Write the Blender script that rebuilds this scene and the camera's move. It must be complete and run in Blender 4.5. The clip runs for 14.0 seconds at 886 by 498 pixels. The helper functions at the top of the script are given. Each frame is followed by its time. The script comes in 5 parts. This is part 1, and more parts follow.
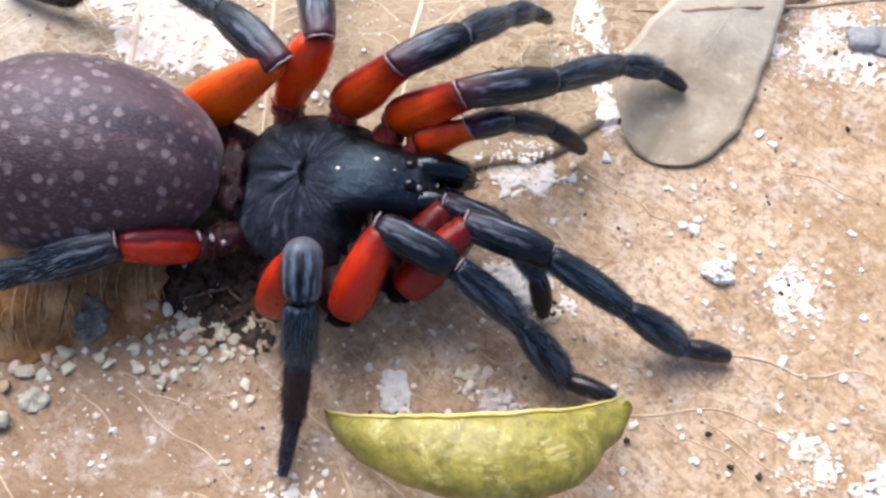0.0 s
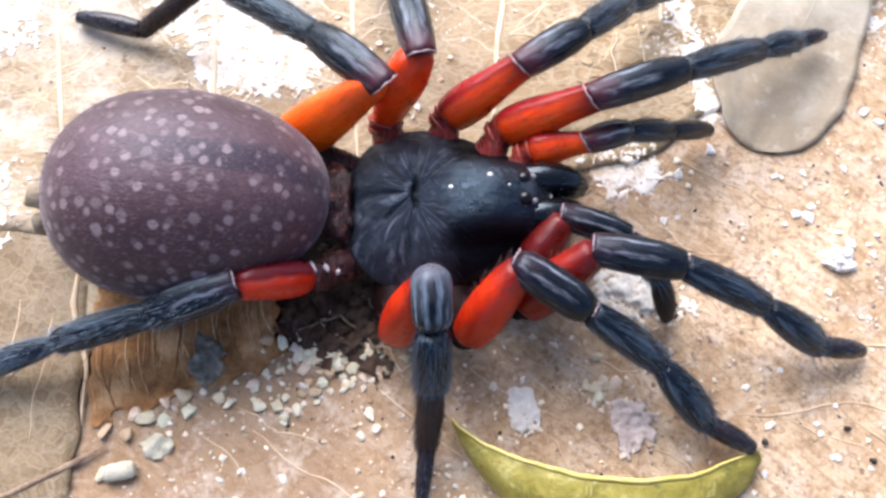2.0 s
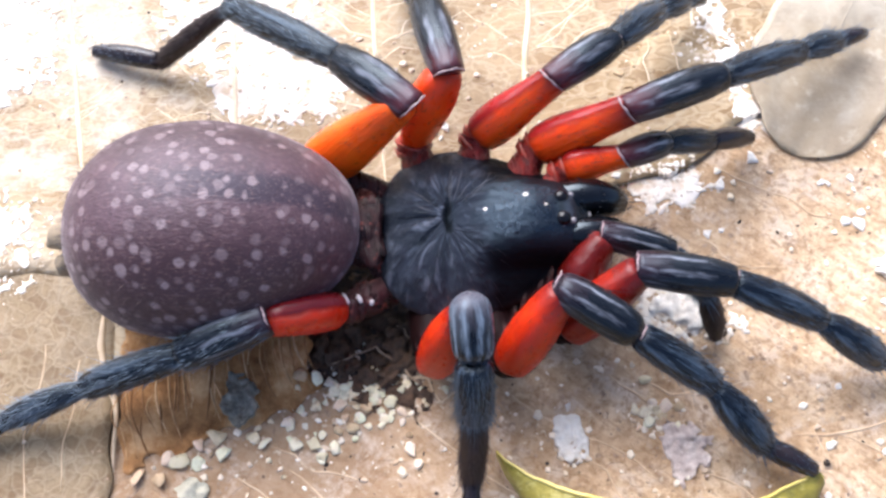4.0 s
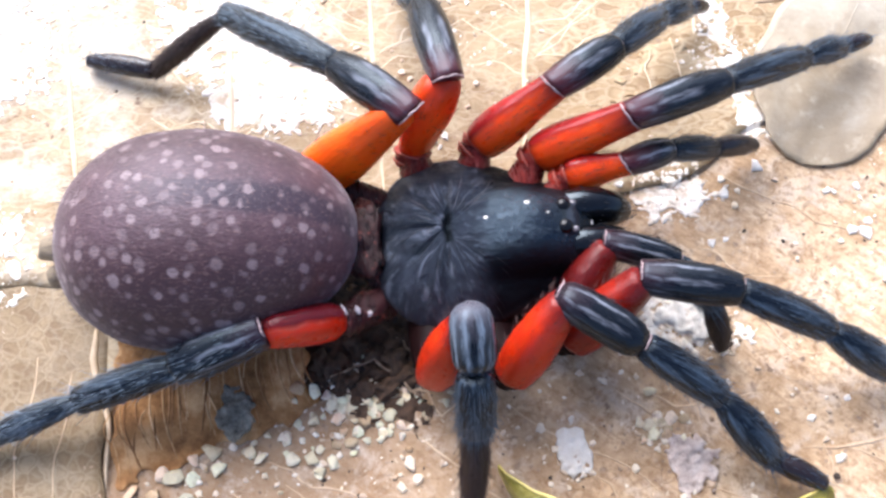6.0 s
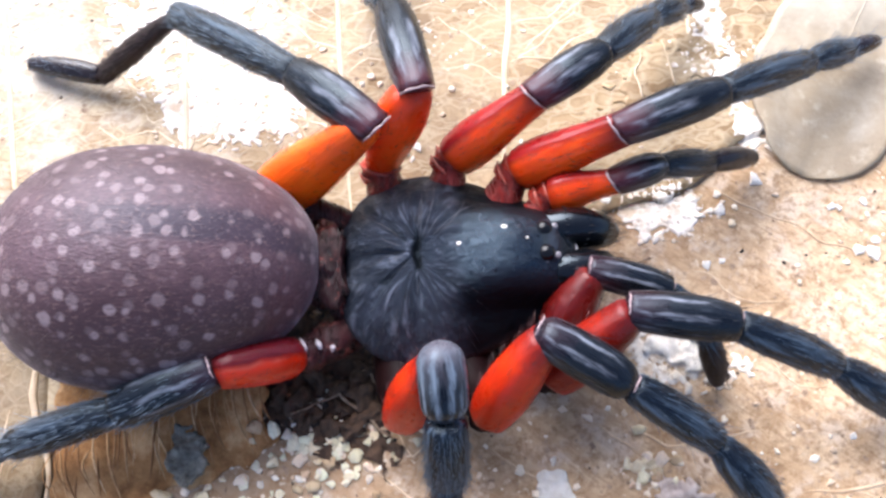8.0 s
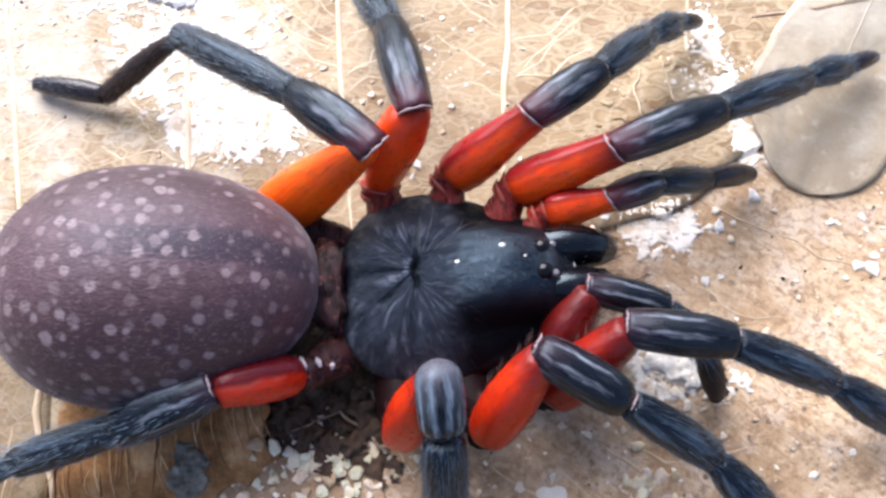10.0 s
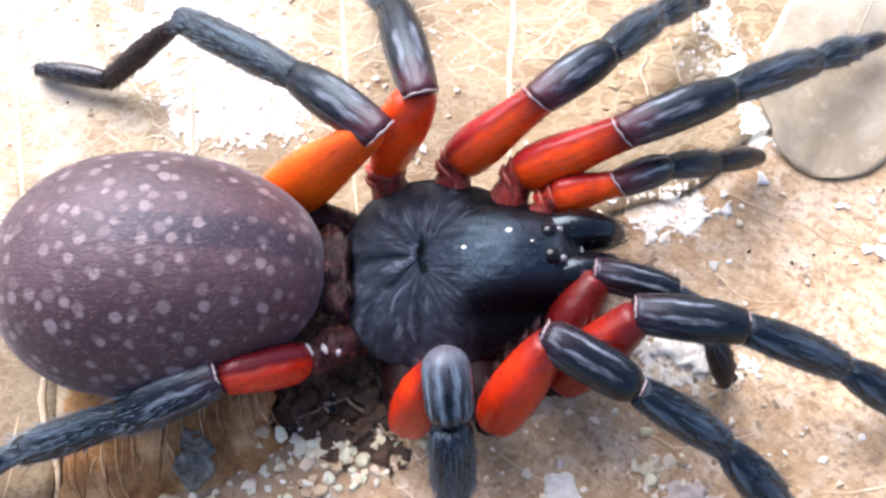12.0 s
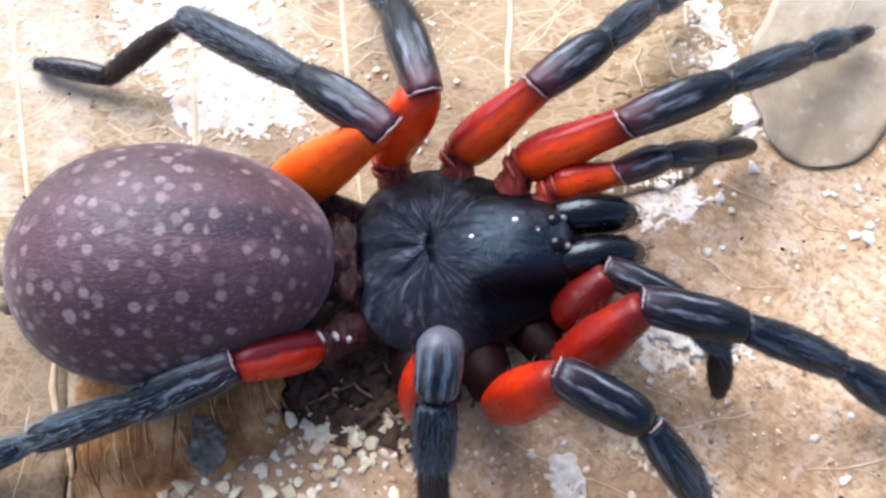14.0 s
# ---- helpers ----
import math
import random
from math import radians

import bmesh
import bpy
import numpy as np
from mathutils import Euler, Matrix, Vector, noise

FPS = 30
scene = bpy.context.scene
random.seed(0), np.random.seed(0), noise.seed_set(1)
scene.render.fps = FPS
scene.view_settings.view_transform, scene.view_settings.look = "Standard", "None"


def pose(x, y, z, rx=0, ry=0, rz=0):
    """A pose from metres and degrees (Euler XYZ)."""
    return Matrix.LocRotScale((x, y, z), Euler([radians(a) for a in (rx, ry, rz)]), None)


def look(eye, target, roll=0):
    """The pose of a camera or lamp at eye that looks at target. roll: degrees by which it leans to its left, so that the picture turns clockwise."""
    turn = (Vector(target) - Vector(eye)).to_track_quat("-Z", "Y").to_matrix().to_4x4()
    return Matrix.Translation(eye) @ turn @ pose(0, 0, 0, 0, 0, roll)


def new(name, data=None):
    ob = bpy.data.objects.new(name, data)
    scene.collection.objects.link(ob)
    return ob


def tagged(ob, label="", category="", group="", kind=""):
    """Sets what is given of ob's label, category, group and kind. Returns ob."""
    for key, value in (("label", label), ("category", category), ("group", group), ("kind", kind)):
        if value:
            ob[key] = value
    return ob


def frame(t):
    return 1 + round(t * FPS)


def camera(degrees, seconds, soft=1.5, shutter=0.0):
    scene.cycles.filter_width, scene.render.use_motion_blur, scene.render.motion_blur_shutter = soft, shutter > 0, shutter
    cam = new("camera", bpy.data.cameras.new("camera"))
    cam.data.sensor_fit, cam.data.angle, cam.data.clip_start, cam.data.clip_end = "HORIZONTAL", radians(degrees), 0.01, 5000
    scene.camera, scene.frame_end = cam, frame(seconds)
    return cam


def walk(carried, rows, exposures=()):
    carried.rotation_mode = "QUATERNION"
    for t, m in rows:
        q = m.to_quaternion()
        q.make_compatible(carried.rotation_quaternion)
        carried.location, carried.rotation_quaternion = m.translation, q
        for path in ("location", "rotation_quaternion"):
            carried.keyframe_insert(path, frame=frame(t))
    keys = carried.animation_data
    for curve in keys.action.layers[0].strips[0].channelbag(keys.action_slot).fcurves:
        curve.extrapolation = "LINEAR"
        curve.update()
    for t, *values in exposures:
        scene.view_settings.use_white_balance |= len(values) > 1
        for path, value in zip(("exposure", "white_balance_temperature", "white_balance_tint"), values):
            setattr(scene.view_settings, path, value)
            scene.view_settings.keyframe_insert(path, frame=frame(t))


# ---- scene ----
MM = 0.001  # all lengths below are in millimetres
cam = camera(48.0, 14.0, soft=2.7)
PATH = [
    (0, (6.16, -24.74, 53.67), (7.60, -4.83, 7.82), 6.34),
    (0.5, (4.93, -23.22, 55.64), (6.57, -4.30, 9.39), 5.69),
    (1, (1.93, -22.29, 55.63), (2.57, -2.68, 9.65), 2.37),
    (1.5, (-1.01, -22.19, 54.23), (-1.02, -3.42, 7.88), 0.00),
    (2, (0.22, -21.96, 53.03), (1.33, -3.33, 6.65), 1.26),
    (2.5, (1.10, -21.64, 52.49), (2.17, -2.49, 6.32), -0.77),
    (3, (0.90, -21.76, 50.59), (1.62, -3.16, 4.18), -2.19),
    (3.2, (-0.69, -21.10, 51.42), (-0.74, -1.76, 5.32), -4.27),
    (5.3, (0.26, -20.43, 50.47), (0.76, -1.19, 4.32), -3.30),
    (5.5, (-0.14, -20.65, 49.88), (0.43, -1.67, 3.63), -2.87),
    (6, (-0.45, -20.58, 50.28), (-0.32, -0.42, 4.52), -4.21),
    (6.5, (-0.09, -20.01, 48.67), (-0.30, -1.92, 2.06), -6.18),
    (7, (-2.22, -18.62, 45.98), (-2.43, -0.19, -0.50), -5.25),
    (7.2, (0.94, -17.00, 46.21), (1.82, 2.12, 0.02), -2.47),
    (9.3, (0.53, -16.73, 47.38), (-0.09, 2.35, 1.17), -5.90),
    (9.5, (2.01, -16.82, 46.94), (2.62, 2.31, 0.75), -3.44),
    (10, (1.32, -16.60, 47.51), (1.29, 3.00, 1.51), -4.96),
    (10.5, (0.42, -16.01, 48.13), (-0.61, 4.09, 2.36), -7.81),
    (11, (1.67, -16.58, 47.50), (2.07, 2.65, 1.35), -4.20),
    (11.5, (2.53, -16.86, 47.59), (3.09, 1.89, 1.24), -3.59),
    (12, (1.22, -16.33, 47.24), (0.92, 2.48, 0.92), -5.95),
    (12.5, (0.98, -16.05, 47.75), (1.09, 3.07, 1.55), -5.04),
    (13, (1.10, -15.50, 48.07), (1.18, 2.98, 1.61), -5.37),
    (13.5, (0.17, -15.63, 48.19), (1.81, 3.68, 2.10), -1.22),
    (14, (-0.75, -16.41, 48.50), (0.66, 1.51, 1.84), -1.24),
]
EXPOSURES = [(0.0, 0.52, 5980, 13.5), (0.5, 0.57, 5980, 13.5), (1.0, 0.64, 5980, 13.5), (1.5, 0.76, 5980, 13.5), (3.0, 0.94, 5980, 13.5), (6.0, 1.06, 5980, 13.5), (7.0, 1.11, 5980, 13.5), (9.5, 0.99, 5980, 13.5), (10.5, 0.78, 5980, 13.5), (11.0, 0.84, 5980, 13.5), (11.5, 1.14, 5980, 13.5), (12.5, 0.96, 5980, 13.5), (13.0, 0.70, 5980, 13.5), (14.0, 0.78, 5980, 13.5)]
walk(cam, [(t, look(Vector(eye) * MM, Vector(target) * MM, roll)) for t, eye, target, roll in PATH], EXPOSURES)

# ---- world and sun: bright hazy sky, soft sun from behind the spider ----
SUN_UP, SUN_TURN = 47.0, -20.0  # degrees above the ground; from +y towards -x
world = bpy.data.worlds.new("sky")
scene.world = world
world.use_nodes = True
sky = world.node_tree.nodes.new("ShaderNodeTexSky")
sky.sky_type, sky.sun_disc = "NISHITA", False
sky.sun_elevation, sky.sun_rotation = radians(SUN_UP), radians(SUN_TURN)
sky.dust_density, sky.air_density, sky.ozone_density = 3.5, 0.75, 0.5
back = world.node_tree.nodes["Background"]
world.node_tree.links.new(sky.outputs[0], back.inputs[0])
back.inputs[1].default_value = 0.15
sun = new("sun", bpy.data.lights.new("sun", "SUN"))
sun.data.energy, sun.data.angle, sun.data.color = 3.0, radians(54), (1.0, 0.98, 0.97)
_d = Vector((math.sin(radians(SUN_TURN)) * math.cos(radians(SUN_UP)), math.cos(radians(SUN_TURN)) * math.cos(radians(SUN_UP)), math.sin(radians(SUN_UP))))
sun.matrix_world = look(_d, (0, 0, 0))


# ---- materials ----
class Nodes:
    """A small wrapper to write node materials in few words."""

    def __init__(self, name):
        self.m = bpy.data.materials.new(name)
        self.m.use_nodes = True
        self.t = self.m.node_tree
        self.b = self.t.nodes["Principled BSDF"]
        c = self.t.nodes.new("ShaderNodeTexCoord")
        s = self.t.nodes.new("ShaderNodeVectorMath")
        s.operation = "SCALE"
        s.inputs["Scale"].default_value = 1 / MM
        self.t.links.new(c.outputs["Object"], s.inputs[0])
        self.co = s.outputs[0]  # object space, in millimetres

    def link(self, a, b):
        if hasattr(a, "links"):
            self.t.links.new(a, b)
        else:
            b.default_value = a

    def noise(self, scale, detail=4.0, rough=0.6, warp=0.0, co=None):
        n = self.t.nodes.new("ShaderNodeTexNoise")
        n.inputs["Scale"].default_value, n.inputs["Detail"].default_value = scale, detail
        n.inputs["Roughness"].default_value, n.inputs["Distortion"].default_value = rough, warp
        self.t.links.new(co or self.co, n.inputs["Vector"])
        return n.outputs["Fac"]

    def voronoi(self, scale, feature="F1", out="Distance", co=None, rand=1.0):
        n = self.t.nodes.new("ShaderNodeTexVoronoi")
        n.feature = feature
        n.inputs["Scale"].default_value, n.inputs["Randomness"].default_value = scale, rand
        self.t.links.new(co or self.co, n.inputs["Vector"])
        return n.outputs[out]

    def warped(self, scale, amount):
        n = self.t.nodes.new("ShaderNodeTexNoise")
        n.inputs["Scale"].default_value = scale
        self.t.links.new(self.co, n.inputs["Vector"])
        v = self.t.nodes.new("ShaderNodeVectorMath")
        v.operation = "MULTIPLY_ADD"
        self.t.links.new(n.outputs["Color"], v.inputs[0])
        v.inputs[1].default_value = (amount,) * 3
        self.t.links.new(self.co, v.inputs[2])
        return v.outputs[0]

    def stretched(self, x, y, z, turn=0.0, co=None):
        n = self.t.nodes.new("ShaderNodeMapping")
        n.inputs["Scale"].default_value = (x, y, z)
        n.inputs["Rotation"].default_value = (0, 0, radians(turn))
        self.t.links.new(co or self.co, n.inputs["Vector"])
        return n.outputs[0]

    def fibres(self, turn, along, across):
        """Coordinates turned by some degrees, then drawn out along x."""
        return self.stretched(along, across, 1.0, 0.0, self.stretched(1, 1, 1, turn))

    def ramp(self, fac, stops, hard=False):
        n = self.t.nodes.new("ShaderNodeValToRGB")
        e = n.color_ramp.elements
        while len(e) < len(stops):
            e.new(0.5)
        for k, (p, c) in zip(e, stops):
            k.position = p
            k.color = (*c, 1) if isinstance(c, tuple) else (c, c, c, 1)
        if hard:
            n.color_ramp.interpolation = "CONSTANT"
        self.link(fac, n.inputs[0])
        return n.outputs[0]

    def math(self, op, a, b=0.0):
        n = self.t.nodes.new("ShaderNodeMath")
        n.operation = op
        self.link(a, n.inputs[0])
        self.link(b, n.inputs[1])
        return n.outputs[0]

    def mix(self, fac, a, b, how="MIX"):
        n = self.t.nodes.new("ShaderNodeMix")
        n.data_type, n.blend_type = "RGBA", how
        self.link(fac, n.inputs[0])
        for v, k in ((a, 6), (b, 7)):
            self.link((*v, 1) if isinstance(v, tuple) else v, n.inputs[k])
        return n.outputs[2]

    def axis(self, k, co=None):
        n = self.t.nodes.new("ShaderNodeSeparateXYZ")
        self.t.links.new(co or self.co, n.inputs[0])
        return n.outputs[k]

    def island(self):
        return self.t.nodes.new("ShaderNodeNewGeometry").outputs["Random Per Island"]

    def own(self):
        return self.t.nodes.new("ShaderNodeObjectInfo").outputs["Random"]

    def bump(self, height, strength=0.5, mm=0.1):
        n = self.t.nodes.new("ShaderNodeBump")
        n.inputs["Strength"].default_value, n.inputs["Distance"].default_value = strength, mm * MM
        self.link(height, n.inputs["Height"])
        self.t.links.new(n.outputs[0], self.b.inputs["Normal"])

    def done(self, color, rough=0.6, **more):
        self.link((*color, 1) if isinstance(color, tuple) else color, self.b.inputs["Base Color"])
        self.link(rough, self.b.inputs["Roughness"])
        for k, v in more.items():
            self.link(v, self.b.inputs[k.replace("_", " ")])
        return self.m


def make_soil():
    n = Nodes("damp_soil")
    a = n.noise(0.15, 8)
    n.bump(n.noise(1.2, 8), 0.9, 0.5)
    return n.done(n.ramp(a, [(0.3, (0.05, 0.035, 0.022)), (0.7, (0.16, 0.11, 0.07))]), 0.9)


def make_brown_leaf():
    n = Nodes("brown_dead_leaf")
    big = n.noise(0.07, 5, 0.6, 0.4)
    c = n.ramp(big, [(0.3, (0.42, 0.268, 0.140)), (0.5, (0.535, 0.375, 0.222)), (0.7, (0.64, 0.480, 0.310))])
    mott = n.noise(0.3, 7, 0.66, 0.6)
    c = n.mix(n.ramp(mott, [(0.34, 0.7), (0.5, 0.0)]), c, (0.37, 0.235, 0.118))
    c = n.mix(n.ramp(mott, [(0.52, 0.0), (0.66, 0.7)]), c, (0.72, 0.57, 0.39))
    soft = n.noise(0.9, 5, 0.6, 0.3)
    c = n.mix(n.ramp(soft, [(0.38, 0.4), (0.5, 0.0)]), c, (0.34, 0.215, 0.11))
    fibre = n.noise(1.0, 6, 0.7, 0.6, n.fibres(42, 0.3, 2.4))
    c = n.mix(n.ramp(fibre, [(0.38, 0.45), (0.5, 0.0)]), c, (0.25, 0.135, 0.06))
    c = n.mix(n.ramp(fibre, [(0.63, 0.0), (0.7, 0.35)]), c, (0.74, 0.57, 0.38))
    cell = n.voronoi(0.9, "DISTANCE_TO_EDGE", co=n.warped(0.8, 0.7))
    net = n.math("MULTIPLY", n.ramp(cell, [(0.0, 1.0), (0.05, 0.0)]), n.ramp(n.noise(0.22, 3), [(0.45, 0.0), (0.62, 0.6)]))
    c = n.mix(net, c, (0.35, 0.21, 0.10))
    # shade about the spider put into the leaf colour, browner towards -x
    left_shade = n.math("ADD", n.math("MULTIPLY", n.axis(0), -0.04), n.math("MULTIPLY", n.noise(0.12, 5, 0.7), 1.2))
    c = n.mix(n.ramp(left_shade, [(0.2, 0.0), (0.75, 0.75)]), c, (0.29, 0.18, 0.098))
    paler = n.ramp(n.noise(0.45, 6, 0.72, 0.3), [(0.5, 0.0), (0.62, 0.65)])
    c = n.mix(paler, c, (0.57, 0.465, 0.36))
    blotch = n.ramp(n.noise(1.1, 6, 0.7, 0.5), [(0.54, 0.0), (0.64, 0.7)])
    c = n.mix(blotch, c, (0.235, 0.135, 0.065))
    fine = n.noise(2.4, 6, 0.7)
    c = n.mix(n.ramp(fine, [(0.39, 0.6), (0.49, 0.0)]), c, (0.28, 0.16, 0.075))
    speck = n.ramp(n.noise(1.4, 4, 0.6), [(0.68, 0.0), (0.73, 1.0)])
    c = n.mix(n.math("MULTIPLY", speck, 0.55), c, (0.13, 0.07, 0.035))
    grain = n.ramp(n.noise(2.2, 2, 0.5), [(0.68, 0.0), (0.72, 1.0)])
    c = n.mix(n.math("MULTIPLY", grain, 0.4), c, (0.84, 0.75, 0.57))
    n.bump(n.math("ADD", n.math("ADD", n.math("MULTIPLY", fibre, 0.5), n.math("MULTIPLY", soft, 0.8)), n.math("SUBTRACT", n.noise(1.8, 6), n.math("MULTIPLY", net, 0.4))), 0.55, 0.2)
    return n.done(c, n.ramp(n.noise(0.8, 4), [(0.3, 0.42), (0.7, 0.6)]), Specular_IOR_Level=0.25)


def make_tan_leaf(name, k, cells=1.15, glare=1.0, pale=0.5, draw=(0.62, 1.35)):
    """Leaf skeleton: pale veins round small cells, some of which have rotted to brown."""
    n = Nodes(name)
    tint = lambda r, g, b: (r * k, g * k, b * k)
    big = n.noise(0.14, 5, 0.6, 0.5)
    c = n.ramp(big, [(0.3, tint(0.48, 0.325, 0.160)), (0.5, tint(0.62, 0.450, 0.250)), (0.7, tint(0.77, 0.610, 0.390))])
    w = n.stretched(*draw, 1.0, -8, n.warped(1.1, 0.75))
    tone = n.axis(0, n.voronoi(cells, out="Color", co=w))
    rot = n.ramp(n.noise(0.16, 4, 0.65, 0.6), [(0.38, 0.0), (0.56, 1.0)])
    c = n.mix(n.math("MULTIPLY", n.ramp(tone, [(0.35, 0.0), (0.9, 0.75)]), n.math("ADD", n.math("MULTIPLY", rot, 0.7), 0.3)), c, tint(0.33, 0.195, 0.08))
    mott = n.noise(0.8, 6, 0.7, 0.4)
    c = n.mix(n.ramp(mott, [(0.34, 0.55), (0.48, 0.0)]), c, tint(0.34, 0.21, 0.095))
    edge = n.voronoi(cells, "DISTANCE_TO_EDGE", co=w)
    wide = n.voronoi(cells * 0.36, "DISTANCE_TO_EDGE", co=w)
    net = n.math("MAXIMUM", n.math("MULTIPLY", n.ramp(edge, [(0.0, 1.0), (0.09, 0.0)]), 0.7), n.ramp(wide, [(0.0, 1.0), (0.045, 0.0)]))
    c = n.mix(n.math("MULTIPLY", net, pale), c, tint(0.86, 0.72, 0.50))
    seam = n.math("MULTIPLY", n.ramp(edge, [(0.08, 0.0), (0.13, 1.0), (0.24, 0.0)]), n.math("MULTIPLY", rot, 0.55))
    c = n.mix(seam, c, tint(0.30, 0.175, 0.075))
    hole = n.ramp(n.noise(1.1, 5, 0.7, 0.3), [(0.65, 0.0), (0.7, 0.8)])
    c = n.mix(n.math("MULTIPLY", hole, rot), c, tint(0.20, 0.115, 0.05))
    # pale film, thickened towards the far left as glare put into the colour
    glare_side = n.math("ADD", n.math("MULTIPLY", n.axis(0), -0.006), n.math("MULTIPLY", n.axis(1), 0.005))
    crust = n.ramp(n.math("ADD", n.noise(0.22, 7, 0.75), glare_side), [(0.62, 0.0), (0.80, 0.75 * glare)])
    c = n.mix(crust, c, tint(0.86, 0.77, 0.63))
    n.bump(n.math("ADD", n.math("MULTIPLY", net, 0.2), n.noise(2.0, 6)), 0.5, 0.16)
    return n.done(c, n.ramp(n.noise(0.8, 4), [(0.3, 0.4), (0.7, 0.58)]), Specular_IOR_Level=0.25)


def make_vein():
    n = Nodes("leaf_vein")
    c = n.ramp(n.noise(0.9, 5), [(0.3, (0.42, 0.30, 0.175)), (0.7, (0.62, 0.48, 0.32))])
    n.bump(n.noise(4.0, 4), 0.4, 0.06)
    return n.done(c, 0.55)


def make_pale_vein():
    n = Nodes("pale_leaf_vein")
    c = n.ramp(n.noise(0.7, 5), [(0.3, (0.58, 0.45, 0.28)), (0.7, (0.76, 0.65, 0.48))])
    n.bump(n.noise(4.0, 4), 0.4, 0.06)
    return n.done(c, 0.6, Specular_IOR_Level=0.25)


def make_brown_vein():
    n = Nodes("brown_leaf_vein")
    c = n.ramp(n.noise(0.9, 5), [(0.3, (0.46, 0.31, 0.18)), (0.7, (0.68, 0.52, 0.34))])
    n.bump(n.noise(4.0, 4), 0.4, 0.06)
    return n.done(c, 0.55)


def make_fibre():
    n = Nodes("rotten_leaf_fibre")
    c = n.ramp(n.noise(0.45, 7, 0.7), [(0.32, (0.13, 0.056, 0.019)), (0.5, (0.38, 0.19, 0.072)), (0.7, (0.62, 0.40, 0.20))])
    n.bump(n.noise(3.0, 6), 0.7, 0.12)
    return n.done(c, 0.75, Specular_IOR_Level=0.12)


def make_rib():
    n = Nodes("leaf_rib")
    c = n.ramp(n.own(), [(0.0, (0.22, 0.10, 0.04)), (0.4, (0.42, 0.225, 0.095)), (0.8, (0.62, 0.37, 0.17)), (1.0, (0.80, 0.55, 0.30))])
    c = n.mix(n.ramp(n.noise(1.5, 5), [(0.4, 0.5), (0.6, 0.0)]), c, (0.12, 0.055, 0.022))
    return n.done(c, 0.65, Specular_IOR_Level=0.15)


def make_grey_leaf():
    n = Nodes("grey_dead_leaf")
    c = n.ramp(n.noise(0.3, 6, 0.65, 0.4), [(0.3, (0.24, 0.182, 0.115)), (0.5, (0.33, 0.263, 0.174)), (0.7, (0.42, 0.353, 0.255))])
    c = n.mix(n.ramp(n.noise(0.16, 4, 0.6, 0.6), [(0.46, 0.0), (0.58, 0.75)]), c, (0.31, 0.235, 0.14))
    c = n.mix(n.ramp(n.noise(0.9, 5, 0.7), [(0.55, 0.0), (0.68, 0.5)]), c, (0.54, 0.47, 0.35))
    c = n.mix(n.ramp(n.noise(1.6, 4), [(0.62, 0.0), (0.7, 0.4)]), c, (0.26, 0.19, 0.11))
    # paler towards the stalk
    paler = n.math("ADD", n.math("MULTIPLY", n.math("SUBTRACT", n.axis(1), 10.0), 0.1), n.math("MULTIPLY", n.noise(0.35, 6, 0.7, 0.5), 0.9))
    c = n.mix(n.ramp(paler, [(0.55, 0.0), (1.0, 0.55)]), c, (0.56, 0.50, 0.385))
    n.bump(n.math("ADD", n.noise(1.6, 6), n.noise(0.5, 3)), 0.6, 0.14)
    return n.done(c, 0.55)


def make_green_leaf():
    n = Nodes("yellow_green_leaf")
    c = n.ramp(n.noise(0.5, 6, 0.7, 0.6), [(0.3, (0.13, 0.11, 0.014)), (0.5, (0.27, 0.225, 0.03)), (0.72, (0.46, 0.37, 0.08))])
    blot = n.ramp(n.noise(0.8, 5, 0.7), [(0.55, 0.0), (0.68, 0.7)])
    c = n.mix(blot, c, (0.12, 0.11, 0.025))
    pale = n.ramp(n.noise(0.45, 6, 0.75, 0.8), [(0.56, 0.0), (0.62, 0.75)])
    c = n.mix(pale, c, (0.52, 0.45, 0.15))
    rust = n.ramp(n.noise(1.0, 5, 0.7, 0.5), [(0.62, 0.0), (0.68, 0.8)])
    c = n.mix(rust, c, (0.16, 0.085, 0.02))
    n.bump(n.math("ADD", n.noise(1.8, 5), n.math("MULTIPLY", n.noise(0.5, 3), 2.0)), 0.6, 0.16)
    return n.done(c, 0.42)


def make_rim():
    n = Nodes("yellow_leaf_edge")
    c = n.ramp(n.noise(0.8, 4), [(0.3, (0.52, 0.39, 0.06)), (0.7, (0.80, 0.66, 0.22))])
    return n.done(c, 0.4)


def make_quartz():
    n = Nodes("quartz_grain")
    base = n.ramp(n.own(), [(0.0, (0.76, 0.62, 0.40)), (0.25, (0.84, 0.76, 0.56)), (0.5, (0.76, 0.74, 0.52)), (0.78, (0.50, 0.34, 0.19)), (0.88, (0.78, 0.56, 0.38)), (1.0, (0.86, 0.80, 0.66))])
    c = n.mix(n.ramp(n.noise(2.2, 4), [(0.52, 0.0), (0.7, 0.45)]), base, (0.40, 0.30, 0.19))
    n.bump(n.noise(3.0, 5), 0.8, 0.15)
    return n.done(c, 0.38, Subsurface_Weight=0.3, Subsurface_Radius=(0.0006, 0.0005, 0.0004))


def make_sand():
    n = Nodes("pale_sand")
    c = n.ramp(n.island(), [(0.0, (0.66, 0.53, 0.36)), (0.35, (0.84, 0.77, 0.64)), (0.7, (0.76, 0.62, 0.46)), (1.0, (0.45, 0.31, 0.19))])
    return n.done(c, 0.4)


